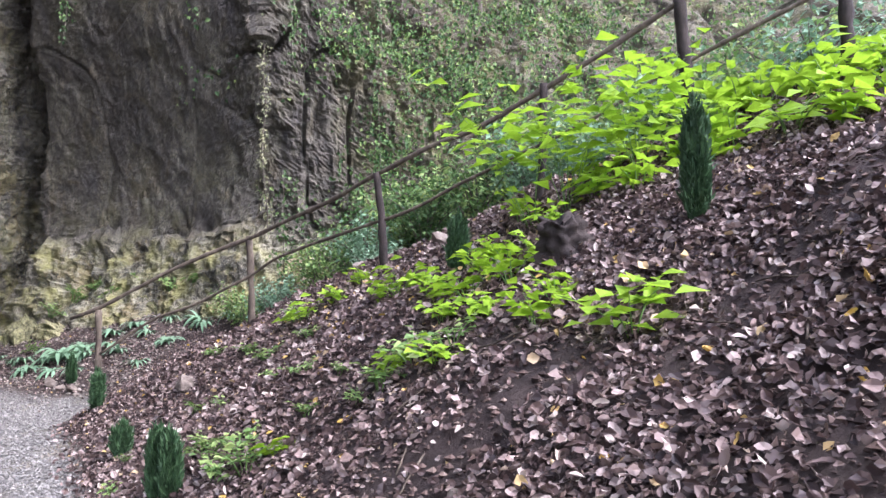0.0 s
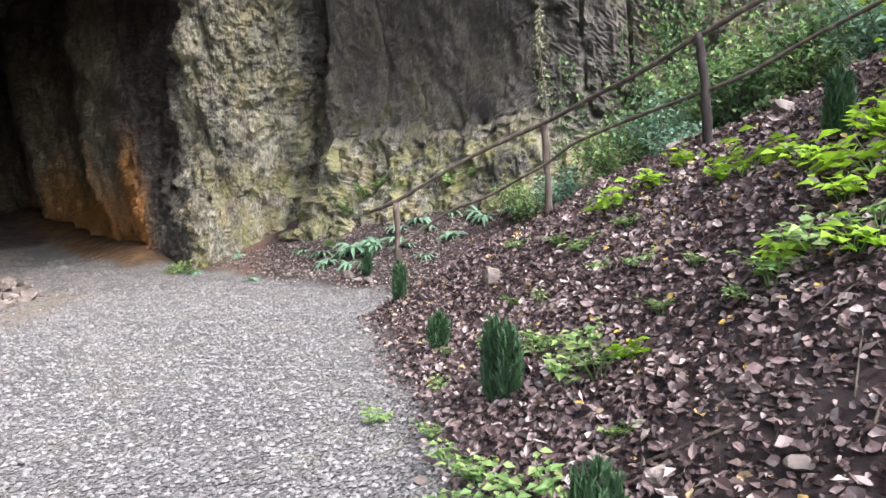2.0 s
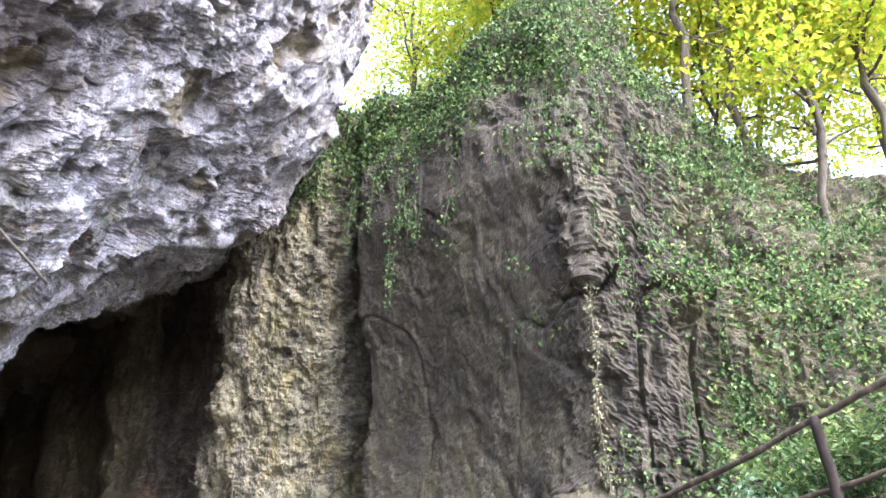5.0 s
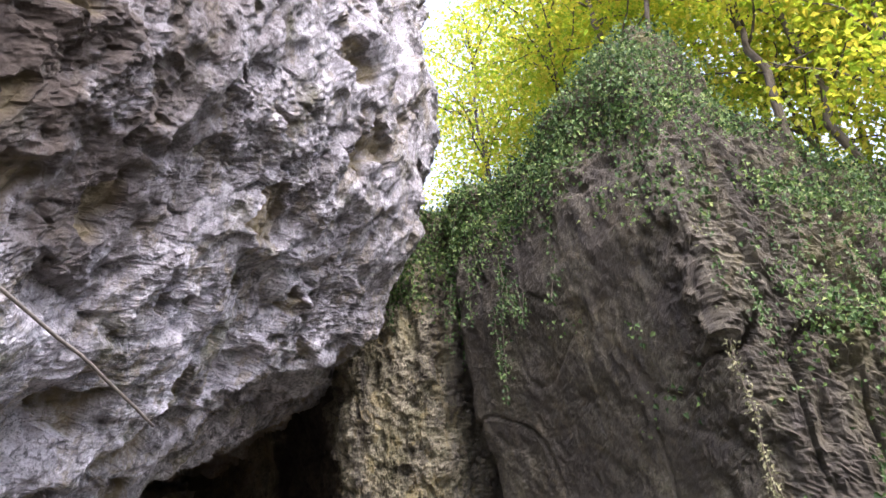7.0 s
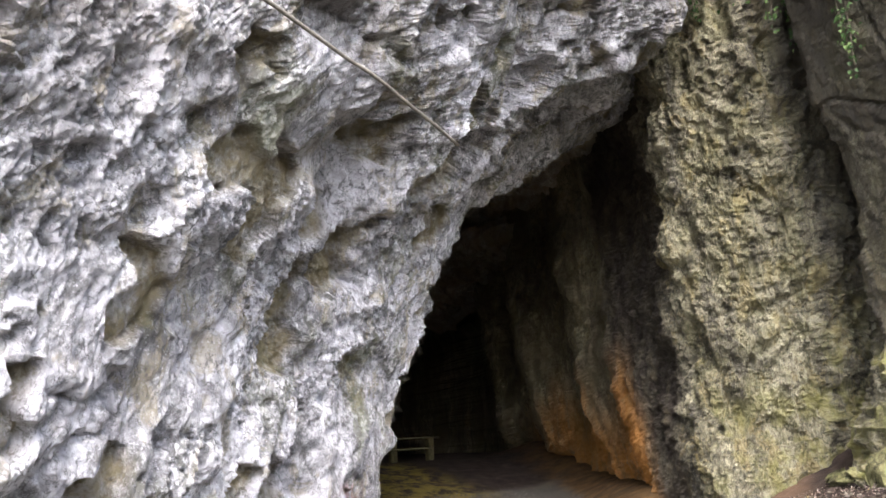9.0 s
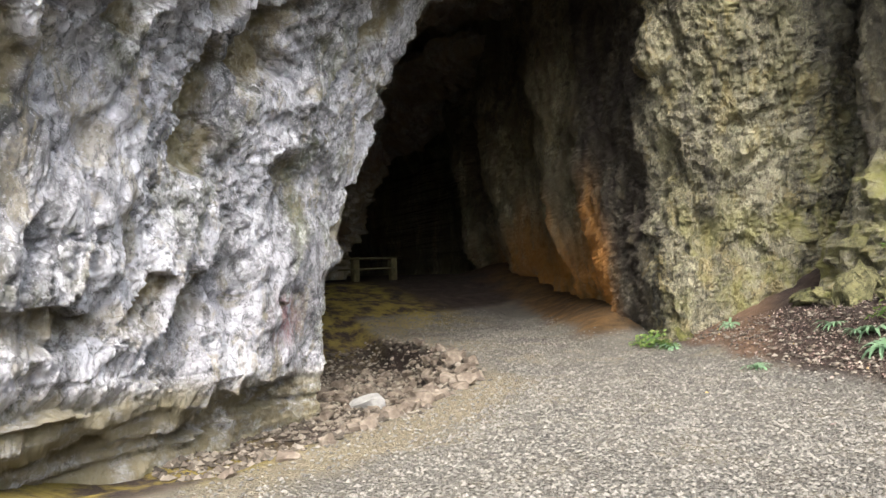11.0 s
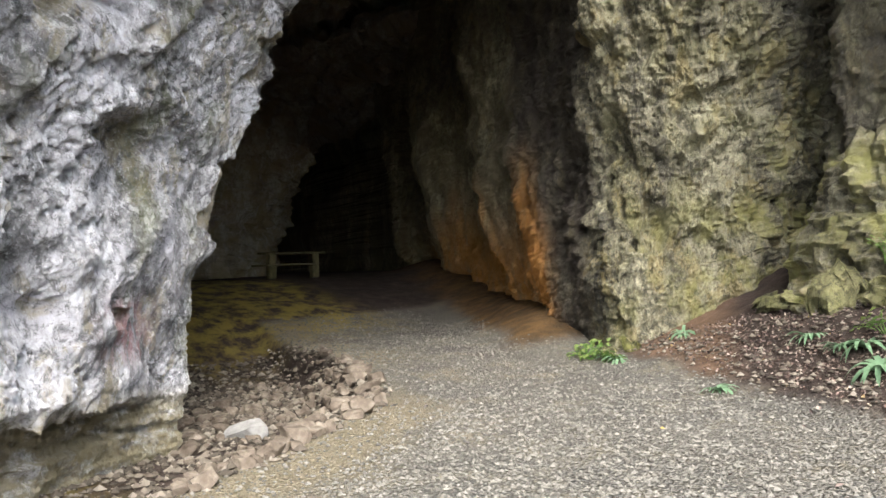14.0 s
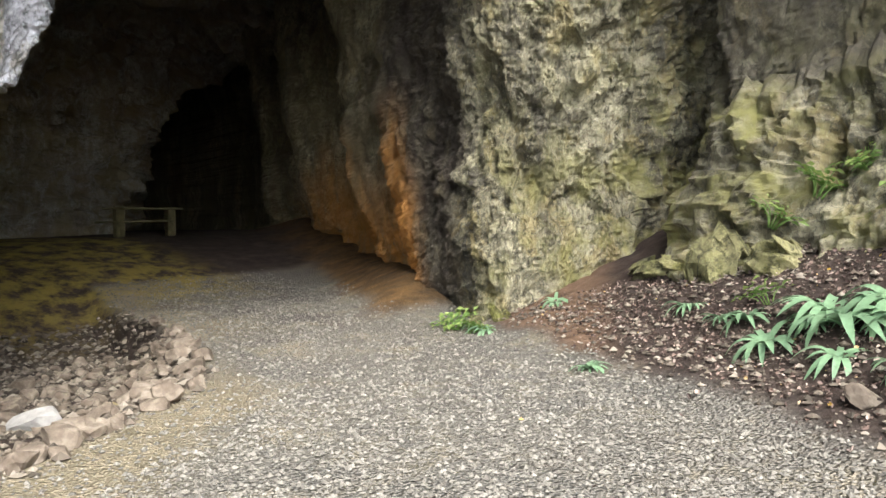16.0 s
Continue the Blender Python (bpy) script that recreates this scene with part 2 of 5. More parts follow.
def ground_material():
    m, t, b = nodes_of("ground_mixed")
    p = position(t)
    soil = ramp(t, tex_noise(t, p, 3, 10, 0.7), [(0.3, (0.022, 0.016, 0.014)), (0.55, (0.055, 0.04, 0.034)), (0.75, (0.11, 0.084, 0.07))])
    v = t.nodes.new("ShaderNodeTexVoronoi")
    v.inputs["Scale"].default_value = 36
    t.links.new(p, v.inputs["Vector"])
    stones = ramp(t, v.outputs["Color"], [(0.15, (0.11, 0.105, 0.097)), (0.5, (0.15, 0.143, 0.131)), (0.9, (0.21, 0.201, 0.184))])
    stones = mix(t, ramp(t, v.outputs["Distance"], [(0.3, (0, 0, 0)), (0.7, (0.9, 0.9, 0.9))]), stones, (0.1, 0.094, 0.084))
    tone = tex_noise(t, p, 0.45, 4, 0.6)
    stones = mix(t, ramp(t, tone, [(0.42, (0, 0, 0)), (0.6, (0.5, 0.5, 0.5))]), stones, (0.17, 0.155, 0.132))
    dust = tex_noise(t, p, 1.1, 7, 0.7)
    stones = mix(t, ramp(t, dust, [(0.5, (0, 0, 0)), (0.68, (0.65, 0.65, 0.65))]), stones, (0.25, 0.215, 0.155))
    sand = ramp(t, tex_noise(t, p, 6, 10, 0.75), [(0.3, (0.16, 0.133, 0.085)), (0.7, (0.29, 0.25, 0.18))])
    col = mix(t, attr(t, "gravel"), soil, stones)
    col = mix(t, attr(t, "sand"), col, sand)
    # Moss, with the yellow light on the cave floor put into its colour.
    moss = tex_noise(t, p, 2.2, 8, 0.7)
    f = mix(t, 1.0, ramp(t, moss, [(0.42, (0, 0, 0)), (0.58, (1, 1, 1))]), attr(t, "moss"), "MULTIPLY")
    col = mix(t, f, col, (0.28, 0.22, 0.055))
    clay = ramp(t, tex_noise(t, p, 4, 9, 0.7), [(0.3, (0.10, 0.064, 0.044)), (0.7, (0.20, 0.128, 0.086))])
    col = mix(t, attr(t, "clay"), col, clay)
    washed = ramp(t, tex_noise(t, p, 2.5, 9, 0.7), [(0.35, (0.055, 0.036, 0.02)), (0.7, (0.20, 0.115, 0.045))])
    col = mix(t, attr(t, "earth"), col, washed)
    t.links.new(col, b.inputs["Base Color"])
    b.inputs["Roughness"].default_value = 0.9
    b.inputs["Specular IOR Level"].default_value = 0.2
    bump(t, b, mix(t, attr(t, "gravel"), tex_noise(t, p, 16, 8, 0.75), v.outputs["Distance"]), 1.0, 0.045)
    return m


GROUND = ground_material()


# ---- terrain ----
def hill_height(x, y):
    """The leaf-covered bank that climbs away from the path, and the bank at the foot of the north wall."""
    bank = 0.59 * x + 0.33 * y - 0.27
    crest = np.interp(x, [-5, -4.1, -2.2, -0.6, 2, 4], [9.25, 9.1, 9.0, 8.1, 6.8, 6.2])
    past = np.clip(y - crest, 0, None)
    bank = bank - 0.33 * past - 0.4 * step(0, 0.9, past) + 0.17 * past
    bank = 5.5 * np.tanh(bank / 5.5 * (1 + 0.12 * np.clip(bank / 5.5, 0, 1)))
    foot = 0.42 * ((y - 12.7) + 0.6 * (x + 7.9))
    foot = np.minimum(foot, 1.3 + 0 * x) * step(-12.4, -10.9, x)
    return smax(smax(bank, foot, 0.15) - 0.0, 0 * x, 0.18) - 0.05


def pit_depth(x, y):
    """The sunken rubble bed between the left buttress and the path."""
    edge = x - np.interp(y, [5.5, 6.3, 7.3, 8.8, 11.0, 12.2, 13.5], [-9.6, -9.35, -9.85, -10.6, -12.0, -14.6, -20.0])
    return -(0.35 + 0.25 * step(6.5, 8, y)) * step(0.12, -0.65 - 0.8 * step(9, 10.5, y), edge) * step(4.5, 6.0, y) * step(-20, -16.5, x)


def talus_at(x, y):
    """Earth and stones washed down against the cave side."""
    wall = np.interp(x, [-28, -21.5, -17.2, -13.7, -12.2, -11.5], [24.5, 21.3, 19.0, 16.7, 15.6, 15.1])
    return step(-2.4, -0.2, y - wall) * step(-11.9, -13.6, x) * step(-27, -23, x)


def ground_z(x, y):
    p = np.stack([np.ravel(x), np.ravel(y), 0 * np.ravel(x)], 1)
    hill = hill_height(x, y)
    rise = 1.1 * step(-16.5, -23.5, x)
    rough = (fbm(p, 0.9, 4, 3) * 0.05).reshape(np.shape(x)) * (0.35 + np.clip(hill, 0, 1.2))
    fine = (fbm(p, 5.0, 3, 9) * 0.022).reshape(np.shape(x)) * (0.2 + np.clip(hill * 2, 0, 1))
    return hill + rise + pit_depth(x, y) + rough + fine + 0.55 * talus_at(x, y)


def spread(lo, hi, near_lo, near_hi, fine, far_steps):
    near = np.arange(near_lo, near_hi, fine)
    k = np.linspace(0, 1, far_steps + 1)[1:] ** 3
    return np.concatenate([(near_lo + (lo - near_lo) * k)[::-1], near, near_hi + (hi - near_hi) * k])


gx, gy = spread(-900, 900, -26, 4, 0.1, 40), spread(-900, 900, -2, 18, 0.1, 40)
GX, GY = np.meshgrid(gx, gy, indexing="ij")
GZ = ground_z(GX, GY)
gp = np.stack([GX.ravel(), GY.ravel(), 0 * GX.ravel()], 1)
wob = (fbm(gp, 1.3, 4, 21) * 0.22).reshape(GX.shape)
hill_here = hill_height(GX, GY)
pit_here = pit_depth(GX, GY)
west_edge = GX - np.interp(GY, [4, 6.3, 7.3, 8.8, 11.0, 12.2, 13.2], [-9.2, -9.15, -9.65, -10.35, -11.7, -14.5, -19.0])
gravel = step(0.16, 0.03, hill_here + 0.25 * wob) * step(-0.25, 0.15, west_edge + 0.6 * wob) * step(-22.5, -17, GX)
sand = (step(1.5, 0.6, west_edge + 2.2 * wob) * step(-0.3, 0.2, west_edge) * step(4.5, 7, GY) * step(12.0, 10.5, GY) * 0.9)
sand = np.maximum(sand, 0.8 * step(13.8, 12.2, GY + 0.25 * (GX + 14) + 2 * wob) * step(-0.1, 0.3, west_edge) * step(-12.5, -14, GX))
moss_lit = np.maximum(step(-16.5, -19, GX) * 0.9 * step(16.5, 15, GY), step(0.2, -0.3, west_edge) * step(8.5, 7, GY) * 0.8)
earth = step(0.05, 0.4, talus_at(GX, GY) + 0.4 * wob)
clay = step(0.04, 0.16, hill_here + 0.1 * wob) * step(-11.3, -10.9, GX + 0.3 * wob) * step(-9.1, -9.7, GX + 0.55 * (GY - 14.6)) * step(12.6, 13.2, GY)
gm = mesh_of("ground", np.stack([GX, GY, GZ], 2).reshape(-1, 3), grid_faces(*GX.shape), GROUND)
for key, val in (("gravel", gravel), ("sand", sand), ("moss", moss_lit), ("clay", clay), ("earth", earth)):
    add_attr(gm, key, val)
ground = tagged(new("ground", gm), "gravel path beside a dark soil bank with leaf litter", "ground", kind="structure")


# ---- west cliff: overhanging face, jamb and vault of the cave ----
def resample(poly, n_list):
    out = []
    for (a, b), n in zip(zip(poly[:-1], poly[1:]), n_list):
        k = np.linspace(0, 1, n, endpoint=False)[:, None]
        out.append(a + (b - a) * k)
    out.append(poly[-1][None])
    return np.concatenate(out)


def west_slice(z):
    x6 = np.interp(z, [-1, -0.1, 0.2, 0.3, 1, 2, 3.3, 5.8, 8, 10, 12, 18], [-11.35, -11.3, -11.15, -10.85, -10.85, -10.6, -10.1, -8.9, -7.7, -6.7, -6.3, -6.0])
    k = np.interp(z, [0, 1, 3.3, 5.8, 8, 10, 18], [-0.72, -0.72, -0.67, -0.43, -0.28, -0.25, -0.25])
    yf = np.interp(z, [0, 1, 2, 3, 4, 5, 5.7, 6.5, 7.4, 8.2, 9, 18], [7.9, 8.0, 8.2, 8.45, 8.5, 8.8, 9.6, 10.8, 12.2, 13.2, 13.6, 13.5])
    ye = np.interp(z, [-1, 0, 1.3, 2.2, 3, 4.05, 4.8, 5.6, 6.4, 7.9, 9, 18], [9.0, 9.2, 9.4, 9.65, 9.95, 10.45, 10.55, 11.3, 12.5, 14.7, 16.8, 16.8])
    xe = -13.15
    jut = np.interp(z, [0, 2.5, 4.5], [0.0, 0.8, 0.0])
    g = np.interp(z, [0, 5, 7, 8.5, 10, 11, 18], [0, 0.4, 1.5, 4.0, 10.0, 16.0, 16.0])

    ahead = np.interp(z, [2, 5, 7, 9], [0, 1.2, 3.5, 8])

    def face(y):
        return x6 + k * (max(y, 3.5) - 6) + 0.45 * k * (min(y, 3.5) - 3.5)

    pts = [(face(-9) , -9), (face(0), 0), (face(3.5), 3.5), (face(0.5 * (3.5 + yf)), 0.5 * (3.5 + yf)), (face(yf), yf),
           (0.45 * face(yf) + 0.55 * xe, 0.5 * yf + 0.5 * ye - 0.12), (xe, ye), (-16, 9.0 + jut + g), (-20, 10.8 + jut + g), (-28, 12 + g), (-30 + ahead, 15 + g), (-31 + ahead, 20.2 + g), (-46, 24 + g), (-48, 44 + g)]
    return resample(np.array(pts, dtype=float), [24, 36, 130, 130, 44, 40, 40, 30, 30, 40, 20, 16])


zs = np.concatenate([np.linspace(-1.2, 10, 290, endpoint=False), np.linspace(10, 18, 110)])
P = np.stack([np.column_stack([s := west_slice(z), np.full(len(s), z)]) for z in zs], 1)
for _ in range(5):  # round the corners between straight runs
    P[1:-1] = 0.25 * P[:-2] + 0.5 * P[1:-1] + 0.25 * P[2:]
N = -grid_normals(P)
flat = P.reshape(-1, 3)
lean = flat * np.array([1, 1, 0.32]) + np.array([0.25, -0.2, 0]) * flat[:, 2:]
warp = lean + 0.2 * np.stack([vnoise(flat * 1.6, 71), vnoise(flat * 1.6, 72), vnoise(flat * 1.6, 73)], 1)
rugged = flat + 0.10 * np.stack([vnoise(flat * 4, 74), vnoise(flat * 4, 75), vnoise(flat * 4, 76)], 1)
near_w = (flat[:, 0] > -15.5) & (flat[:, 1] > -1)
depth = fbm(flat, 0.28, 3, 31) * 0.40 + fbm(warp, 0.9, 2, 41, 0.5, True) * 0.11 + facets(warp * 1.4, 51) * 0.12 + fbm(warp, 5.0, 3, 56, 0.6, True) * 0.022
depth = depth - 0.26 * np.clip(vnoise(rugged * np.array([2.6, 2.6, 1.5]), 62) - 0.25, 0, 1) - 0.28 * np.clip(vnoise(rugged * np.array([6, 6, 2.6]), 63) - 0.36, 0, 1)
chip = np.zeros(len(flat))
lean_r = rugged * np.array([1, 1, 0.5]) + np.array([0.2, -0.16, 0]) * rugged[:, 2:]
chip[near_w] = facets(lean_r[near_w] * 2.6, 53) * 0.055 + facets(lean_r[near_w] * 6.5, 54) * 0.034 + facets(rugged[near_w] * 11, 55) * 0.016
worn = step(-0.3, 0.35, fbm(flat, 0.75, 3, 68))
depth = depth + chip * (0.3 + 0.9 * worn) - 0.03 * worn
hollow = step(0.30, 0.44, vnoise(lean_r * np.array([1.7, 1.7, 1.9]) + 0.3 * vnoise(rugged * 2.2, 69)[:, None], 70)) * step(0.9, 1.3, flat[:, 2])
seam = np.clip(1 - np.abs(vnoise(lean_r * np.array([0.8, 0.8, 1.1]) + 0.25 * vnoise(rugged * 1.7, 78)[:, None], 79)) / 0.05, 0, 1)
depth = depth - 0.20 * hollow - 0.10 * seam * step(-0.2, 0.3, vnoise(flat * 0.8, 80))
strata = step(0.75, 0.35, flat[:, 2] + 0.12 * (flat[:, 1] - 6))
beds = facets(np.column_stack([flat[:, :2] * 0.7, flat[:, 2] * 5.5 + 0.4 * flat[:, 1] + 0.5 * vnoise(flat * 1.1, 66)]), 67)
depth = depth * (1 - 0.6 * strata) + strata * 0.16 * beds
pock = np.clip(vnoise(flat * np.array([1.1, 1.1, 0.8]), 61) - 0.35, 0, 1) * -0.6
inside = step(-13.6, -16, flat[:, 0])
depth = (depth + pock) * (1 + 0.8 * inside) * (1 - 0.4 * step(-11.6, -12.6, flat[:, 0]) * (1 - inside))
n_west = N.reshape(-1, 3)
sign_w = np.sign(np.mean(n_west[:, 0][flat[:, 0] > -11]))
depth = depth + 0.011 * rng.normal(size=len(flat)) * (0.4 + worn)
P = (flat + n_west * sign_w * depth[:, None]).reshape(P.shape)
cap = []
for k, up in ((2, 0.5), (8, 1.5), (30, 2.5)):
    row = P[:, -1].copy()
    row[:, 0] -= k
    row[:, 2] += up
    cap.append(row)
P = np.concatenate([P, np.stack(cap, 1)], 1)
wm = mesh_of("wall_west_cliff", P.reshape(-1, 3), grid_faces(*P.shape[:2]), ROCK_WEST, False)
add_attr(wm, "deep_shade", step(-13.7, -15.5, P[..., 0]))
spare = np.zeros(len(P) * len(cap)).reshape(len(P), len(cap))
add_attr(wm, "hollow", np.concatenate([hollow.reshape(P.shape[0], -1), spare], 1))
add_attr(wm, "mud", step(0.7, 0.3, P[..., 2] + 0.12 * (P[..., 1] - 6)))
mark = np.exp(-(((P[..., 1] - 8.3) / 0.28) ** 2 + ((P[..., 2] - 0.95) / 0.33) ** 4)) * (P[..., 0] > -13.2)
add_attr(wm, "paint", mark)
stain = step(4.2, 7.2, P[..., 2] - 0.35 * (P[..., 1] - 5) + 1.3 * fbm(P.reshape(-1, 3), 0.6, 3, 81).reshape(P.shape[:2]))
add_attr(wm, "stain", stain * (0.4 + 0.6 * step(9.0, 5.5, P[..., 1])))
WEST = P
west = tagged(new("wall_west_cliff", wm), "pale grey overhanging limestone cliff beside the cave mouth", "cliff", kind="structure")


# ---- north wall: cave side, pillar, crevice, recess, ledge and ivy slope ----
NX = np.array([-46, -28, -21.5, -17.2, -13.7, -12.2, -11.5, -11.0, -10.3, -9.45, -8.95, -8.5, -6.6, -5, -3.3, -1.5, 0.5, 3, 8, 18])
NY = np.array([28, 24.5, 21.3, 19.0, 16.7, 15.6, 15.1, 15.15, 15.75, 16.35, 17.9, 16.45, 15.95, 15.3, 14.3, 14.0, 12.9, 12.2, 11, 8])
NW = np.array([0, 0, 0, 0, 0, 0.1, 0.25, 0.45, 0.7, 0.9, 1, 1, 1, 1, 0.9, 0.5, 0, 0, 0, 0])
NE = np.array([0, 0, 0, 0, 0, 0, 0, 0, 0, 0, 0, 0, 0, 0, 0.08, 0.3, 0.6, 0.8, 0.9, 0.9])
NT = np.array([13, 13, 13, 13, 13, 13, 12.6, 12.4, 12.2, 12.0, 12.0, 11.9, 11.4, 12.2, 13.7, 10.3, 9.4, 9, 9, 9])
counts = [8, 30, 60, 70, 44, 26, 24, 30, 28, 28, 24, 40, 40, 40, 36, 36, 30, 30, 20]
ctrl = resample(np.column_stack([NX, NY, NW, NE, NT]), counts)
for _ in range(3):
    ctrl[1:-1] = 0.25 * ctrl[:-2] + 0.5 * ctrl[1:-1] + 0.25 * ctrl[2:]
cx, cy, cw, ce, ct = ctrl.T
vk = np.linspace(0, 1, 310)
Z = -1.0 + (ct[:, None] + 1.0) * vk[None]
off = np.interp(Z, [-1, 1, 4, 6, 8.4, 10, 12, 14], [0, 0, -0.35, -1.0, -2.0, -2.0, -1.5, -0.6])
X = np.repeat(cx[:, None], len(vk), 1)
crev = np.interp(Z, [0, 1.4, 5, 9], [-0.7, -0.6, 0.1, 0.3]) * np.exp(-((X + 8.9) / 1.2) ** 2)
ledge = -(0.5 + 0.5 * np.clip(2.8 - Z, 0, 3)) * step(2.86, 2.76, Z + 0.05 * np.sin(X * 2.1) - 0.06 * (X + 6)) * step(-8.7, -8.1, X) * step(-2.9, -3.8, X)
Y = cy[:, None] + cw[:, None] * off + ce[:, None] * np.clip(Z - 2, 0, 20) + ledge
block = 0.16 * step(1.5, 1.4, Z + 0.08 * np.sin(X * 3)) * step(-11.3, -11.0, X) * step(-9.1, -9.5, X)
Y = Y - block
for at, slope, wide, out in ((-13.4, 0.42, 0.8, 0.5), (-15.8, 0.3, 1.1, 0.9), (-20.3, 0.3, 1.2, 1.2), (-24.5, 0.25, 1.6, 1.4)):  # leaning folds of the cave side
    fold = np.exp(-np.abs((X - at + slope * np.clip(Z - 0.6, 0, 9)) / wide) ** 1.6)
    Y = Y - out * fold * step(-12.0, -13.2, X) * (0.35 + 0.65 * step(0.4, 2.5, Z))
P = np.stack([X + crev, Y, Z], 2)
N = grid_normals(P)
flat, n = P.reshape(-1, 3), N.reshape(-1, 3)
sign_n = np.sign(-np.mean(n[:, 1][(flat[:, 0] > -9) & (flat[:, 0] < -5)]))
lean = flat * np.array([1, 1, 0.5])
warp = lean + 0.22 * np.stack([vnoise(lean * 1.5, 171), vnoise(lean * 1.5, 172), vnoise(lean * 1.5, 173)], 1)
rugged = flat + 0.10 * np.stack([vnoise(flat * 4, 174), vnoise(flat * 4, 175), vnoise(flat * 4, 176)], 1)
depth = fbm(flat, 0.3, 3, 131) * 0.25 + fbm(warp, 1.0, 2, 141, 0.5, True) * 0.09 + facets(warp * 1.5, 151) * 0.12 + fbm(flat, 5.0, 3, 156, 0.6, True) * 0.022
depth = depth - 0.30 * np.clip(vnoise(warp * 3.2, 162) - 0.22, 0, 1) - 0.28 * np.clip(vnoise(warp * 6.0, 164) - 0.35, 0, 1)
near_n = (flat[:, 0] > -15) & (flat[:, 0] < 1.5)
chip = np.zeros(len(flat))
lean_r = rugged * np.array([1, 1, 0.75])
chip[near_n] = facets(lean_r[near_n] * 2.8, 153) * 0.06 + facets(lean_r[near_n] * 6.5, 154) * 0.036 + facets(rugged[near_n] * np.array([8, 8, 11]), 155) * 0.034
depth = depth + chip
crack = np.clip(0.05 - np.abs(vnoise(flat * np.array([0.9, 0.9, 0.22]), 163)), 0, 1) / 0.05
depth = depth - 0.25 * crack * step(-9.5, -8.5, flat[:, 0]) * step(2.6, 3.2, flat[:, 2])
depth = depth * (1 - 0.6 * (block.ravel() > 0.08))
smooth = 0.72 * step(-8.9, -8.2, flat[:, 0]) * step(-3.2, -4.6, flat[:, 0]) * step(2.8, 3.2, flat[:, 2]) * step(10.5, 8.5, flat[:, 2])
depth = depth * (1 - smooth)
inside = step(-12.5, -15, flat[:, 0])
leaning = np.column_stack([flat[:, 0] + 0.34 * flat[:, 2], flat[:, 1], 0.16 * flat[:, 2]])
depth = depth * (1 - 0.35 * inside) + inside * (0.22 * fbm(leaning, 0.8, 4, 171, 0.5, True) + 0.10 * facets(leaning * 1.6, 172))
depth = depth + 0.013 * rng.normal(size=len(flat)) * (1 - smooth)
P = (flat + n * sign_n * depth[:, None]).reshape(P.shape)
rows = []
top = P[:, -1]
for k, up in ((0.8, 0.35), (2.0, 0.7), (4, 1.0), (8, 1.6), (16, 3.0), (40, 9.0)):
    row = top.copy()
    row[:, 1] += k
    row[:, 2] = np.where(k > 3, 0.25 * row[:, 2] + 0.75 * 11.0, row[:, 2]) + up
    rows.append(row)
P = np.concatenate([P, np.stack(rows, 1)], 1)
NORTH = P
nm = mesh_of("wall_north_cliff", P.reshape(-1, 3), grid_faces(*P.shape[:2]), ROCK_NORTH, False)
fx, fz = P[..., 0], P[..., 2]
add_attr(nm, "moss", np.clip(0.55 * step(3.2, 1.2, fz) * step(-12, -10.8, fx) + 0.5 * step(-10.6, -9.6, fx) * step(5, 2, fz) * step(-3, -5, fx) + 0.8 * step(-8.8, -8.2, fx) * step(-3.0, -4.0, fx) * step(3.1, 2.8, fz) + step(10, 11.5, fz) + step(-3, -1, fx) * 1.0 + 0.25 * step(-12, -11.5, fx), 0, 1))
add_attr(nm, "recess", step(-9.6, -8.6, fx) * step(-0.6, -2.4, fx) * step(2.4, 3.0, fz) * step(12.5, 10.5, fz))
xu, zu = flat[:, 0].reshape(Z.shape), flat[:, 2].reshape(Z.shape)
dark_band = step(-11.8, -12.15, xu + 0.05 * np.sin(zu * 5)) * step(-14.2, -13.6, xu + 0.3 * np.clip(zu - 1, 0, 7))
add_attr(nm, "dark_band", np.concatenate([dark_band, np.repeat(dark_band[:, -1:], len(rows), 1)], 1))
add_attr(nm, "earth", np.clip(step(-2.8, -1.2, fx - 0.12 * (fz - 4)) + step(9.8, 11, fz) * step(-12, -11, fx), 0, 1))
add_attr(nm, "deep_shade", step(-12.3, -14.5, fx))
add_attr(nm, "ochre", 0.95 * step(3.5, 1.2, fz + 0.6 * np.sin(fx * 2.3)) * step(-12.9, -13.8, fx + 0.3 * (fz - 1)) * step(-26, -18, fx))
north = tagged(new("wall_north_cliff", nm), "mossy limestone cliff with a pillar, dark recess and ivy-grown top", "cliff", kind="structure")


# ---- materials of plants, wood and stone ----
def leaf_material(name, stops, glow=0.35, rough=0.5):
    m, t, b = nodes_of(name)
    g = t.nodes.new("ShaderNodeNewGeometry")
    col = ramp(t, g.outputs["Random Per Island"], stops)
    blotch = tex_noise(t, g.outputs["Position"], 26, 4, 0.6)
    col = mix(t, ramp(t, blotch, [(0.45, (0, 0, 0)), (0.75, (0.5, 0.5, 0.5))]), col, mix(t, 1.0, col, (0.45, 0.45, 0.4), "MULTIPLY"))
    t.links.new(col, b.inputs["Base Color"])
    b.inputs["Roughness"].default_value = rough
    b.inputs["Specular IOR Level"].default_value = 0.35
    if glow:
        tr = t.nodes.new("ShaderNodeBsdfTranslucent")
        t.links.new(col, tr.inputs["Color"])
        mx = t.nodes.new("ShaderNodeMixShader")
        mx.inputs[0].default_value = glow
        t.links.new(b.outputs[0], mx.inputs[1])
        t.links.new(tr.outputs[0], mx.inputs[2])
        t.links.new(mx.outputs[0], t.nodes["Material Output"].inputs["Surface"])
    return m


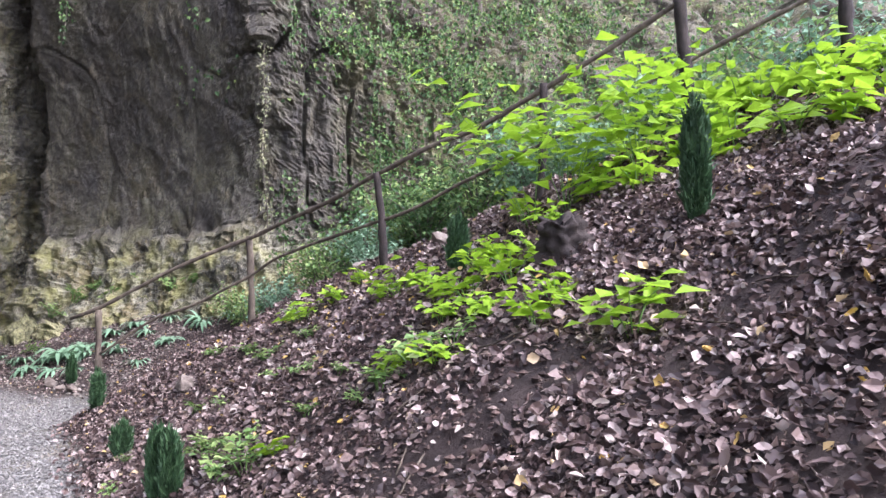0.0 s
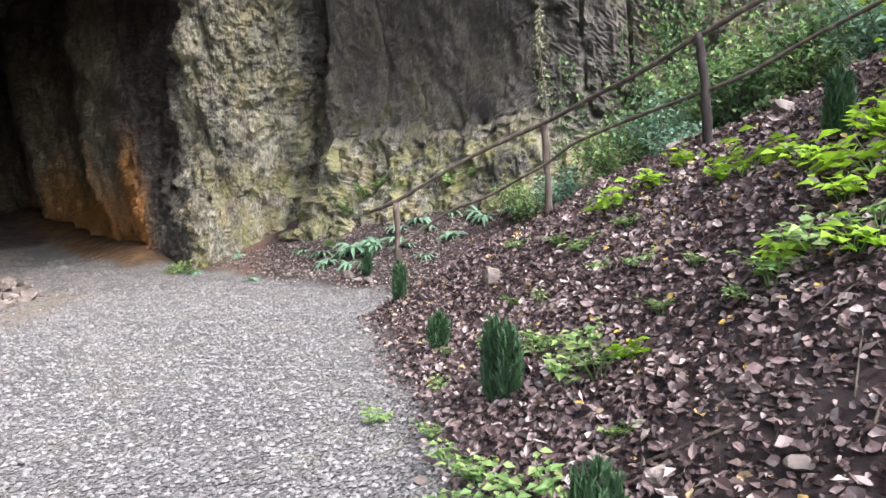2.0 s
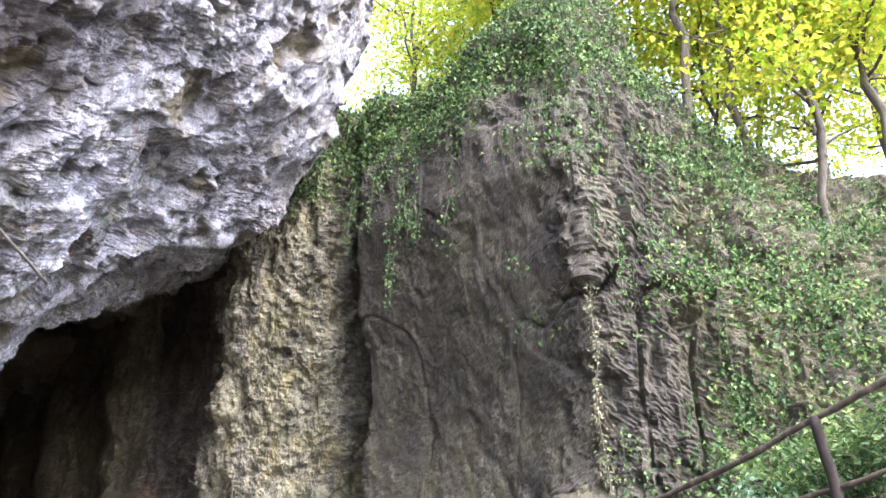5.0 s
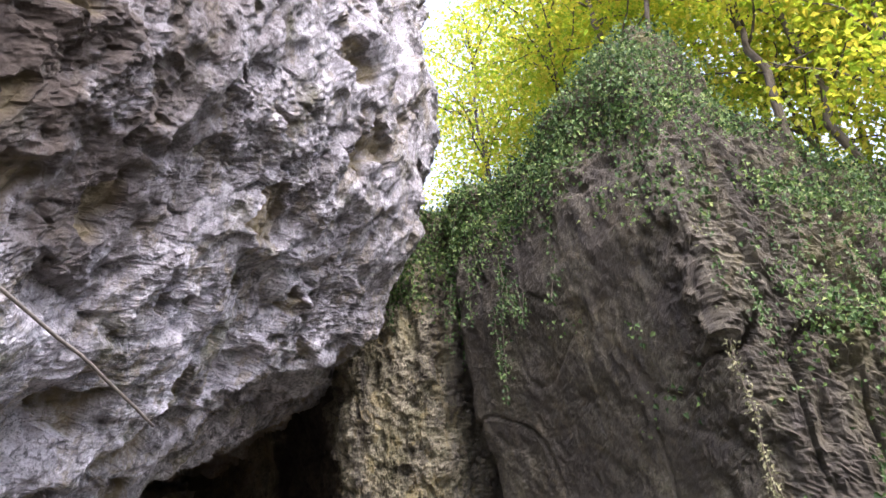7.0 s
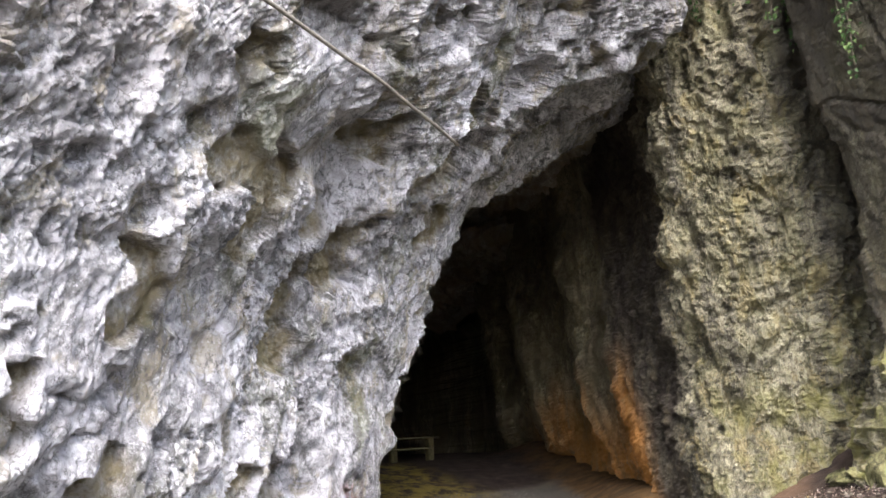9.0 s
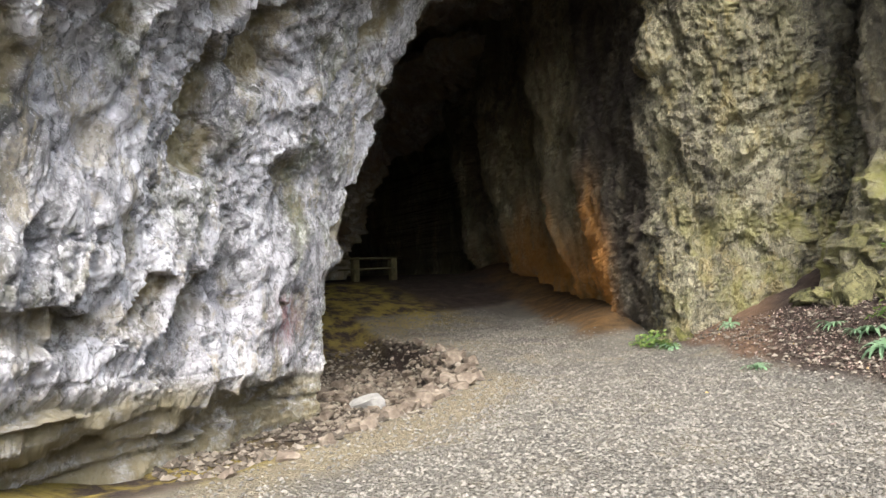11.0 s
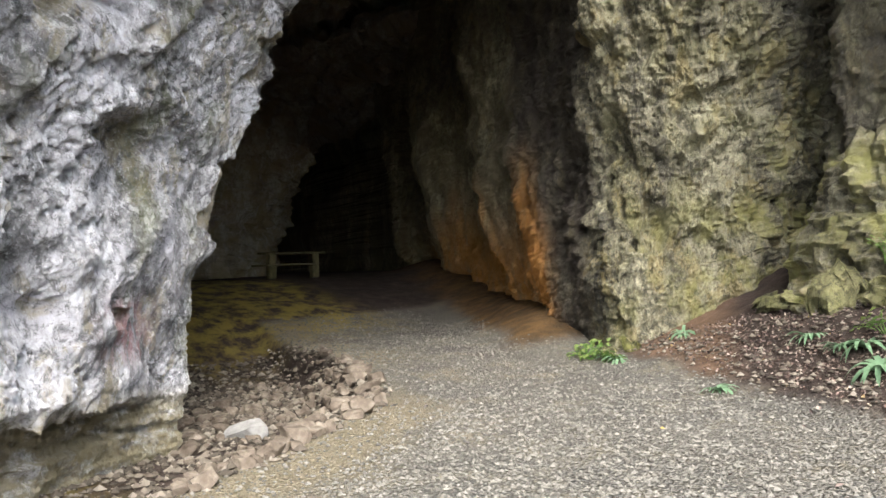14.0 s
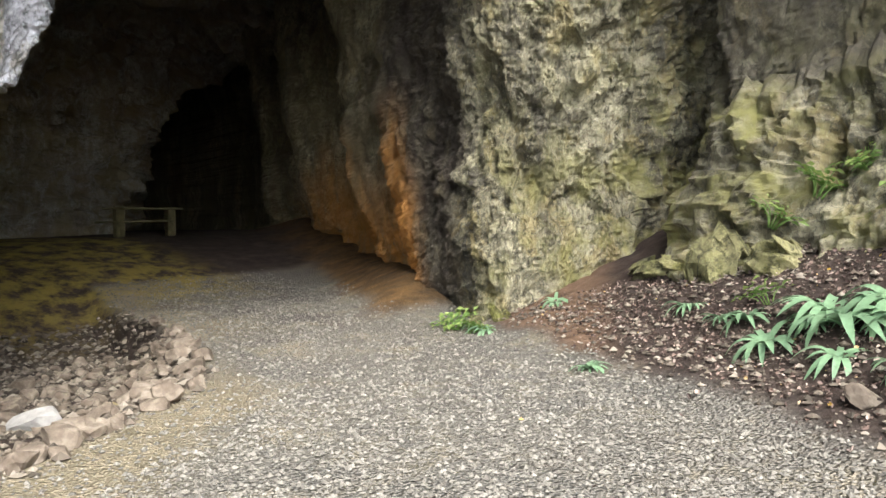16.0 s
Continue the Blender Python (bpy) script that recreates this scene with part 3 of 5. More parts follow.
def plain_material(name, stops, scale=8.0, stretch=(1, 1, 1), rough=0.85, depth=0.02, island=False):
    m, t, b = nodes_of(name)
    p = scaled(t, position(t), stretch)
    fac = tex_noise(t, p, scale, 8, 0.65)
    if island:
        fac = mix(t, 0.65, fac, t.nodes.new("ShaderNodeNewGeometry").outputs["Random Per Island"])
    t.links.new(ramp(t, fac, stops), b.inputs["Base Color"])
    b.inputs["Roughness"].default_value = rough
    b.inputs["Specular IOR Level"].default_value = 0.25
    bump(t, b, tex_noise(t, p, scale * 3, 8, 0.7), 0.7, depth)
    return m


LEAF_BRIGHT = leaf_material("leaf_bright", [(0.0, (0.13, 0.29, 0.015)), (0.5, (0.25, 0.43, 0.022)), (1.0, (0.40, 0.50, 0.05))], 0.5)
LEAF_LOW = leaf_material("leaf_low", [(0.0, (0.08, 0.155, 0.045)), (0.6, (0.16, 0.265, 0.075)), (1.0, (0.32, 0.39, 0.13))], 0.4, 0.6)
LEAF_FERN = leaf_material("leaf_fern", [(0.0, (0.10, 0.19, 0.10)), (1.0, (0.24, 0.37, 0.23))], 0.3, 0.4)
LEAF_IVY = leaf_material("leaf_ivy", [(0.0, (0.025, 0.06, 0.018)), (0.6, (0.07, 0.14, 0.04)), (1.0, (0.19, 0.27, 0.10))], 0.3, 0.6)
LEAF_PALE = leaf_material("leaf_pale", [(0.0, (0.16, 0.18, 0.09)), (1.0, (0.36, 0.35, 0.2))], 0.25)
LEAF_TREE = leaf_material("leaf_tree", [(0.0, (0.22, 0.36, 0.03)), (0.5, (0.46, 0.54, 0.04)), (1.0, (0.66, 0.56, 0.07))], 0.7)
NEEDLE = leaf_material("needle_dark", [(0.0, (0.02, 0.05, 0.018)), (1.0, (0.06, 0.115, 0.045))], 0.1, 0.6)
LITTER = leaf_material("leaf_litter", [(0.0, (0.025, 0.016, 0.014)), (0.38, (0.085, 0.054, 0.046)), (0.68, (0.19, 0.133, 0.113)), (0.88, (0.29, 0.225, 0.197)), (0.975, (0.42, 0.35, 0.30)), (1.0, (0.5, 0.32, 0.05))], 0.12, 0.6)
WOOD = plain_material("weathered_wood", [(0.3, (0.035, 0.026, 0.02)), (0.55, (0.09, 0.07, 0.05)), (0.75, (0.19, 0.155, 0.115))], 14, (1, 1, 0.4), 0.85, 0.012)
WOOD_DARK = plain_material("dark_wood", [(0.3, (0.014, 0.011, 0.01)), (0.7, (0.05, 0.038, 0.032))], 12, (1, 1, 0.4), 0.9, 0.015)
BARK = plain_material("bark", [(0.3, (0.05, 0.042, 0.033)), (0.7, (0.17, 0.145, 0.11))], 9, (1, 1, 0.3), 0.9, 0.03)
STONE = plain_material("rubble_stone", [(0.28, (0.06, 0.046, 0.036)), (0.5, (0.145, 0.117, 0.093)), (0.72, (0.30, 0.26, 0.215))], 5, (1, 1, 1), 0.85, 0.02)
STONE_PALE = plain_material("pale_stone", [(0.3, (0.24, 0.235, 0.23)), (0.7, (0.48, 0.475, 0.46))], 5, (1, 1, 1), 0.8, 0.02)
STONE_OCHRE = plain_material("ochre_stone", [(0.3, (0.12, 0.095, 0.05)), (0.7, (0.32, 0.26, 0.15))], 5, (1, 1, 1), 0.85, 0.02)
GRAVEL = plain_material("gravel_stone", [(0.25, (0.10, 0.093, 0.082)), (0.5, (0.155, 0.145, 0.128)), (0.85, (0.235, 0.222, 0.198))], 30, (1, 1, 1), 0.85, 0.004, True)
POST_MOSS = plain_material("mossy_post", [(0.3, (0.05, 0.045, 0.022)), (0.7, (0.15, 0.13, 0.065))], 9, (1, 1, 0.6), 0.9, 0.01)
ROPE = plain_material("grey_pole", [(0.3, (0.11, 0.10, 0.09)), (0.7, (0.25, 0.23, 0.2))], 20, (1, 1, 1), 0.7, 0.004)


# ---- builders ----
def part(name, me, parent, label="", m=None):
    ob = new(name, me)
    ob.parent = parent
    if m is not None:
        ob.matrix_basis = m
    if label:
        ob["label"] = label
    return ob


def gz(x, y):
    return float(ground_z(np.array([float(x)]), np.array([float(y)]))[0])


def unit(v):
    return v / np.maximum(np.linalg.norm(v, axis=-1, keepdims=True), 1e-9)


def leaf_cloud(c, axis, normal, length, width, fold=0.18):
    """Folded pointed leaves: each has a stalk end, two shoulders, a tip and a midrib point."""
    n = len(c)
    axis = unit(axis)
    side = unit(np.cross(normal, axis))
    up = np.cross(axis, side)
    length, width = np.broadcast_to(length, n)[:, None], np.broadcast_to(width, n)[:, None]
    rib = c + axis * length * 0.5 - up * length * fold * 0.3
    v = np.stack([c, c + axis * length * 0.38 + side * width * 0.5 + up * length * fold, c + axis * length - up * length * fold,
                  c + axis * length * 0.38 - side * width * 0.5 + up * length * fold, rib], 1).reshape(-1, 3)
    i = np.arange(n)[:, None] * 5
    f = np.concatenate([i + np.array([[0, 1, 4]]), i + np.array([[1, 2, 4]]), i + np.array([[2, 3, 4]]), i + np.array([[3, 0, 4]])])
    return v, f


def dry_leaf_cloud(c, axis, normal, length, width, curl):
    """Curled dead leaves with a lobed outline round a midrib point."""
    n = len(c)
    axis, k = unit(axis), np.array([0.0, 0.22, 0.5, 0.78, 1.0, 0.78, 0.5, 0.22])
    w = np.array([0.0, 0.34, 0.5, 0.3, 0.0, -0.3, -0.5, -0.34])
    side = unit(np.cross(normal, axis))
    up = np.cross(axis, side)
    jit = 0.75 + 0.5 * rng.random((n, 8))
    a, b = k[None] * length[:, None], w[None] * width[:, None] * jit
    lift = curl[:, None] * length[:, None] * (2.2 * w[None] ** 2 + 0.9 * (k[None] - 0.5) ** 2 + 0.12 * rng.normal(size=(n, 8)))
    v = c[:, None] + axis[:, None] * a[..., None] + side[:, None] * b[..., None] + up[:, None] * lift[..., None]
    mid = c + axis * length[:, None] * 0.5
    v = np.concatenate([v, mid[:, None]], 1).reshape(-1, 3)
    ring = np.stack([np.arange(8), (np.arange(8) + 1) % 8, np.full(8, 8)], 1)
    return v, (np.arange(n)[:, None, None] * 9 + ring[None]).reshape(-1, 3)


def tube(points, radii, sides=8, rough=0.0, seed=0):
    """Vertices and quads of a round rod along points, closed with pinched ends."""
    pts = np.asarray(points, dtype=float)
    radii = np.broadcast_to(radii, len(pts)).astype(float)
    tan = unit(np.gradient(pts, axis=0))
    ref = np.array([0.0, 0, 1]) if abs(tan[:, 2]).mean() < 0.8 else np.array([1.0, 0, 0])
    a = unit(np.cross(tan, ref))
    b = np.cross(tan, a)
    ang = np.linspace(0, 2 * np.pi, sides, endpoint=False)
    ring = pts[:, None] + radii[:, None, None] * (np.cos(ang)[None, :, None] * a[:, None] + np.sin(ang)[None, :, None] * b[:, None])
    if rough:
        q = ring.reshape(-1, 3)
        ring = ring + (unit(ring - pts[:, None]) * (rough * radii[:, None] * vnoise(q * 9, seed).reshape(ring.shape[:2]))[..., None])
    ring = np.concatenate([pts[None, :1].repeat(sides, 1) * 1.0, ring, pts[None, -1:].repeat(sides, 1)], 0)
    n = len(ring)
    i, j = np.meshgrid(np.arange(n - 1), np.arange(sides), indexing="ij")
    k = (j + 1) % sides
    f = np.stack([i * sides + j, i * sides + k, (i + 1) * sides + k, (i + 1) * sides + j], 2).reshape(-1, 4)
    return ring.reshape(-1, 3), f


def merged(items):
    vs, fs, base = [], [], 0
    for v, f in items:
        vs.append(v)
        fs.append(f + base)
        base += len(v)
    return np.concatenate(vs), np.concatenate(fs)


def curve_pts(points, n, wobble=0.0, seed=0):
    p = np.asarray(points, dtype=float)
    k = np.concatenate([[0], np.cumsum(np.linalg.norm(np.diff(p, axis=0), axis=1))])
    q = np.linspace(0, k[-1], n)
    out = np.stack([np.interp(q, k, p[:, i]) for i in range(3)], 1)
    for _ in range(3):
        out[1:-1] = 0.25 * out[:-2] + 0.5 * out[1:-1] + 0.25 * out[2:]
    if wobble:
        w = np.stack([vnoise(np.stack([q * 1.6, 0 * q + 3 * i + seed, 0 * q], 1), seed) for i in range(3)], 1)
        out = out + wobble * w
    return out


def thing(name, label, category, group="", m=None):
    e = new(name)
    e.empty_display_size = 0.1
    if m is not None:
        e.matrix_basis = m
    return tagged(e, label, category, group)


def place(x, y, z=None, turn=0.0, s=1.0, sink=0.0, tilt=(0, 0)):
    z = gz(x, y) if z is None else z
    return Matrix.LocRotScale((x, y, z - sink), Euler((tilt[0], tilt[1], turn)), (s, s, s))


def drop(ob):
    for o in (*ob.children_recursive, ob):
        bpy.data.objects.remove(o)


# ---- handrail of rough branches along the trail ----
rail = thing("handrail", "rustic handrail of rough unpeeled branches on wooden posts", "handrail")
top_line = [(-4.45, 9.12, 1.33), (-4.12, 9.02, 1.43), (-3.25, 8.98, 1.91), (-2.29, 8.88, 2.3), (-1.4, 8.3, 2.58), (-0.68, 7.8, 2.85), (0.37, 7.3, 3.26), (0.95, 7.0, 3.55), (1.63, 6.74, 3.91), (2.1, 6.5, 4.18), (2.67, 6.24, 4.42), (3.3, 6.0, 4.75)]
low_line = [(-4.04, 8.98, 0.94), (-3.24, 8.94, 1.4), (-2.27, 8.84, 1.83), (-1.89, 8.61, 2.04), (-1.25, 8.21, 2.2), (-0.66, 7.8, 2.35), (-0.08, 7.52, 2.57), (0.9, 7.0, 2.99), (1.52, 6.77, 3.27), (2.13, 6.5, 3.62), (3.0, 6.04, 4.0), (3.28, 6.0, 4.2)]
part("top_rail", mesh_of("top_rail", *tube(curve_pts(top_line, 90, 0.022, 4), np.linspace(0.022, 0.027, 90), 8, 0.35, 2), WOOD), rail)
part("lower_rail", mesh_of("lower_rail", *tube(curve_pts(low_line, 90, 0.03, 9), np.linspace(0.015, 0.021, 90), 8, 0.35, 3), WOOD), rail)
for (tx, ty, tz), (bx, by), r, dark in (((-4.09, 8.99, 1.44), (-4.06, 8.98), 0.05, 0), ((-2.29, 8.87, 2.31), (-2.24, 8.88), 0.052, 0), ((-0.68, 7.8, 2.87), (-0.6, 7.8), 0.055, 1),
                                         ((0.95, 7.0, 3.57), (0.88, 7.0), 0.05, 1), ((2.08, 6.5, 4.25), (2.17, 6.5), 0.075, 1), ((3.25, 6.0, 4.76), (3.27, 6.0), 0.075, 1)):
    base = np.array([bx, by, gz(bx, by) - 0.25])
    line = curve_pts([base, 0.5 * (base + np.array([tx, ty, tz])) + np.array([0.015, 0, 0]), (tx, ty, tz)], 16, 0.012, int(tx * 10) + 50)
    part("post", mesh_of("post", *tube(line, np.linspace(r * 0.85, r * 0.7, 16), 9, 0.3, 5), WOOD_DARK if dark else WOOD), rail, "dark bark-covered post" if dark else "")

# ---- barrier of two posts and rails in the cave ----
barrier = thing("barrier", "low wooden barrier with two stout mossy posts and thin rails", "barrier")
for by in (16.42, 17.86):
    bm = bmesh.new()
    bmesh.ops.create_cube(bm, size=1, matrix=Matrix.LocRotScale((-24.5, by, gz(-24.5, by) + 0.36), Euler((0.0, 0.02, 0.12)), (0.2, 0.24, 0.86)))
    bmesh.ops.bevel(bm, geom=bm.edges[:], offset=0.02, segments=2, affect="EDGES")
    me = bpy.data.meshes.new("post")
    bm.to_mesh(me)
    me.materials.append(POST_MOSS)
    part("post", me, barrier)
zb = gz(-24.5, 17.1)
part("rail", mesh_of("rail", *tube(curve_pts([(-24.4, 15.95, zb + 0.76), (-24.4, 18.2, zb + 0.73)], 8), 0.032, 8), POST_MOSS), barrier)
part("rail", mesh_of("rail", *tube(curve_pts([(-24.4, 15.75, zb + 0.41), (-24.4, 17.9, zb + 0.40)], 8), 0.028, 8), POST_MOSS), barrier)

# ---- thin pole hung on the cliff ----
pole_line = curve_pts([(-6.45, 2.2, 5.6), (-7.1, 3.66, 5.42), (-8.3, 6.35, 5.25), (-9.45, 8.43, 5.2)], 24, 0.02, 3)
tagged(new("hanging_pole", mesh_of("hanging_pole", *tube(pole_line, 0.019, 8), ROPE)), "long thin grey branch hanging against the pale cliff", "branch")


# ---- small conifers ----
def conifer(height, width, seed, n=1500):
    r = np.random.default_rng(seed)
    e = thing("conifer_sapling", "small dark green upright conifer sapling in leafy soil", "conifer", "conifer saplings on the bank")
    part("stem", mesh_of("stem", *tube([(0, 0, -0.05), (0, 0, height * 0.5), (0, 0, height * 0.9)], [0.02, 0.013, 0.005], 6), BARK), e)
    lead = r.integers(0, 9, n)
    la, lr = lead * 0.698 + seed, width * 0.30 * np.where(lead == 0, 0, 0.55 + 0.45 * np.sin(lead * 2.7 + seed) ** 2)
    top = height * np.where(lead == 0, 1.0, 0.62 + 0.3 * np.sin(lead * 1.9 + seed) ** 2)
    h = r.random(n) ** 0.9
    ang = r.random(n) * 2 * np.pi
    out = np.stack([np.cos(ang), np.sin(ang), 0 * ang], 1)
    rad = width * 0.17 * np.interp(h, [0, 0.15, 0.6, 1.0], [0.5, 1.0, 0.8, 0.1]) * (0.3 + 0.8 * r.random(n))
    grow = np.interp(h, [0, 0.25, 1], [0.2, 0.85, 1.1])
    c = out * rad[:, None] + np.stack([np.cos(la) * lr * grow, np.sin(la) * lr * grow, h * top * 0.95], 1)
    ax = out * (0.35 + 0.3 * r.random((n, 1))) + np.array([0, 0, 1.0]) + 0.3 * r.normal(size=(n, 3))
    part("foliage", mesh_of("foliage", *leaf_cloud(c, ax, out + 0.2 * r.normal(size=(n, 3)), 0.035 + 0.05 * r.random(n), 0.011 + 0.008 * r.random(n)), NEEDLE, False), e)
    return e


for i, (x, y, h, w) in enumerate(((-2.64, 6.33, 0.30, 0.19), (-1.80, 4.86, 0.50, 0.15), (-1.70, 4.80, 0.44, 0.14), (-1.0, 3.23, 0.30, 0.22), (0.11, 5.81, 0.45, 0.18), (-5.91, 12.15, 0.47, 0.18), (-3.2, 9.9, 0.36, 0.2), (-4.0, 8.84, 0.46, 0.18), (1.45, 4.3, 0.75, 0.2))):
    conifer(h, w, 300 + i, 1400 if h < 0.4 else 2400).matrix_basis = place(x, y, turn=i)


# ---- leafy woodland plants ----
def leafy_plant(name, label, cat, group, seed, stems, height, reach, leaf, material, per=7, droop=0.25):
    r = np.random.default_rng(seed)
    e = thing(name, label, cat, group)
    for s in range(stems):
        a = 2 * np.pi * (s + 0.7 * r.random()) / stems
        d = np.array([math.cos(a), math.sin(a), 0])
        hh, rr = height * (0.55 + 0.5 * r.random()), reach * (0.35 + 0.7 * r.random())
        line = [np.array([0, 0, -0.03]) + d * 0.02, d * rr * 0.4 + np.array([0, 0, hh * 0.75]), d * rr + np.array([0, 0, hh])]
        pts = curve_pts(line, 6)
        stalk = part("stalk", mesh_of("stalk", *tube(pts, np.linspace(0.005, 0.002, 6), 4), LEAF_LOW), e)
        k = np.arange(per)
        C = pts[3 + k % 3] + r.normal(size=(per, 3)) * leaf * (0.22 if per < 15 else 0.7)
        ang = a + (k - per / 2) * 0.75 + 0.4 * r.normal(size=per)
        A = np.column_stack([np.cos(ang), np.sin(ang), 0.15 - droop * r.random(per)])
        nrm = np.array([0, 0, 1.0]) + 0.28 * r.normal(size=C.shape)
        L = leaf * (0.6 + 0.6 * r.random(per))
        if material is LEAF_BRIGHT:
            for q in range(per):
                lv, lf = leaf_cloud(C[q:q + 1], A[q:q + 1], nrm[q:q + 1], L[q:q + 1], L[q:q + 1] * 0.68, 0.1)
                part("leaf", mesh_of("leaf", lv, lf, material, False), stalk)
            continue
        part("leaf_spray", mesh_of("leaf_spray", *leaf_cloud(C, A, nrm, L, L * 0.6, 0.1), material, False), stalk)["kind"] = "stuff"
    return e


bright = [leafy_plant("woodland_plant", "low woodland plant with bright yellow-green pointed leaves", "plant", "woodland plants on the bank", 400 + i, 6, 0.15, 0.17, 0.10, LEAF_BRIGHT) for i in range(3)]
low = [leafy_plant("ground_herb", "low green leafy herb among dead leaves", "plant", "herbs on the bank", 420 + i, 7, 0.10, 0.15, 0.06, LEAF_LOW, 8) for i in range(3)]
spots = [(-1.37, 7.38, 1.2), (-1.06, 7.45, 1.1), (-0.81, 7.52, 1.1), (-0.35, 6.33, 1.3), (-0.5, 6.6, 1.0), (0.34, 5.71, 1.1), (0.17, 5.03, 1.2), (0.24, 4.61, 1.0), (0.25, 5.5, 1.2), (0.44, 4.89, 1.1), (-0.29, 4.62, 0.9), (-0.05, 4.26, 0.9), (0.51, 4.06, 1.1), (0.02, 5.3, 1.0), (-0.1, 5.6, 1.0), (0.45, 5.4, 1.0), (-0.15, 6.1, 0.9), (0.0, 4.9, 0.9), (0.62, 4.25, 1.0), (-1.0, 4.55, 0.8), (0.8, 5.6, 1.2), (0.62, 5.2, 1.0), (0.12, 2.5, 0.9), (0.0, 2.55, 0.8), (0.05, 2.35, 0.9), (0.2, 2.3, 0.9), (0.32, 2.2, 0.9), (0.45, 2.1, 0.9), (0.25, 2.42, 0.8)]
herbs = [(-1.61, 6.92, 1.2), (-1.38, 4.7, 1.3), (-1.16, 4.54, 1.3), (-1.3, 4.95, 1.2), (-1.64, 5.28, 1.1), (-1.55, 5.1, 1.0), (-0.16, 4.5, 1.4), (-0.35, 4.45, 1.3), (0.05, 4.4, 1.2), (-0.49, 4.5, 0.7), (-0.88, 4.96, 0.8), (-1.02, 5.61, 0.8), (-2.64, 5.09, 0.9), (-1.68, 4.03, 1.1), (-1.3, 3.64, 1.2), (-2.17, 4.77, 0.8), (-1.85, 7.3, 1.0), (-1.5, 7.7, 0.9), (-2.1, 6.5, 0.9), (-1.2, 6.9, 1.0), (-1.5, 3.8, 1.1), (-1.1, 3.35, 1.0), (-2.35, 7.9, 0.9), (-1.75, 6.1, 0.8), (-1.0, 3.9, 0.8), (-2.0, 5.6, 0.8), (-1.9, 4.3, 1.0), (-1.5, 3.45, 1.1), (-2.3, 5.4, 0.8), (-1.25, 3.15, 1.1), (-1.75, 3.75, 0.9), (-1.05, 3.0, 1.0), (-2.45, 6.0, 0.7), (-1.3, 5.9, 0.8), (-0.7, 5.2, 0.7)]
cover = [(2.11, 5.42, 1.4), (2.31, 4.96, 1.3), (2.49, 4.58, 1.3), (2.55, 5.94, 1.4), (3.13, 6.18, 1.4), (3.21, 5.57, 1.4), (1.39, 5.32, 1.2), (1.39, 6.3, 1.3), (2.0, 6.0, 1.4), (2.7, 5.2, 1.4), (3.0, 4.9, 1.3), (2.3, 6.2, 1.3), (1.75, 5.7, 1.2), (2.9, 5.8, 1.3), (3.5, 5.9, 1.4), (3.6, 5.3, 1.4), (2.6, 6.5, 1.4), (1.2, 5.8, 1.2), (1.6, 6.6, 1.3), (0.7, 6.6, 1.1), (1.9, 5.2, 1.2)]
for j, (x, y, s) in enumerate(spots + cover):
    copy_thing(bright[j % 3], place(x, y, turn=j * 1.9, s=s * (1.25 if j >= len(spots) else 1), tilt=(0.12, -0.25)))
for j, (x, y, s) in enumerate(herbs):
    copy_thing(low[j % 3], place(x, y, turn=j * 2.3, s=s, tilt=(0.1, -0.2)))
for j, (x, y, z, s) in enumerate(((-11.45, 14.45, None, 1.9), (-11.1, 14.3, None, 1.6), (-11.7, 14.6, None, 1.5), (-7.2, 14.85, 1.6, 2.0), (-6.8, 14.95, 1.8, 1.8), (-7.6, 14.75, 1.3, 1.8), (-6.4, 14.7, 1.6, 2.0), (-5.9, 14.75, 1.9, 1.8), (-7.4, 13.9, None, 1.5), (-5.2, 14.4, 1.8, 1.9), (-4.5, 14.1, 1.9, 2.0))):
    copy_thing(low[j % 3], place(x, y, z, turn=j * 2.9, s=s, tilt=(0.5, 0)))
for e in bright + low:
    drop(e)

branchy = leafy_plant("seedling", "broad-leaved seedling with bright leaves on bent pale stems", "seedling", "", 450, 5, 0.28, 0.34, 0.15, LEAF_BRIGHT, 9, 0.2)
branchy.matrix_basis = place(0.9, 3.62, turn=0.4, s=1.05, tilt=(0.1, -0.2))
tall = leafy_plant("sapling", "young tree with slender stems and layered bright leaves", "sapling", "", 460, 8, 1.15, 0.75, 0.19, LEAF_BRIGHT, 15, 0.3)
tall.matrix_basis = place(1.0, 6.0, turn=0.2)
tall3 = leafy_plant("sapling", "young tree with slender stems and layered bright leaves", "sapling", "", 463, 6, 1.25, 0.8, 0.19, LEAF_BRIGHT, 13, 0.35)
tall3.matrix_basis = place(0.72, 6.1, turn=0.7, tilt=(0, -0.35))
tall2 = leafy_plant("sapling", "young tree with slender stems and layered bright leaves", "sapling", "", 461, 7, 1.0, 0.7, 0.18, LEAF_BRIGHT, 17, 0.3)
tall2.matrix_basis = place(1.55, 5.9, turn=1.2)


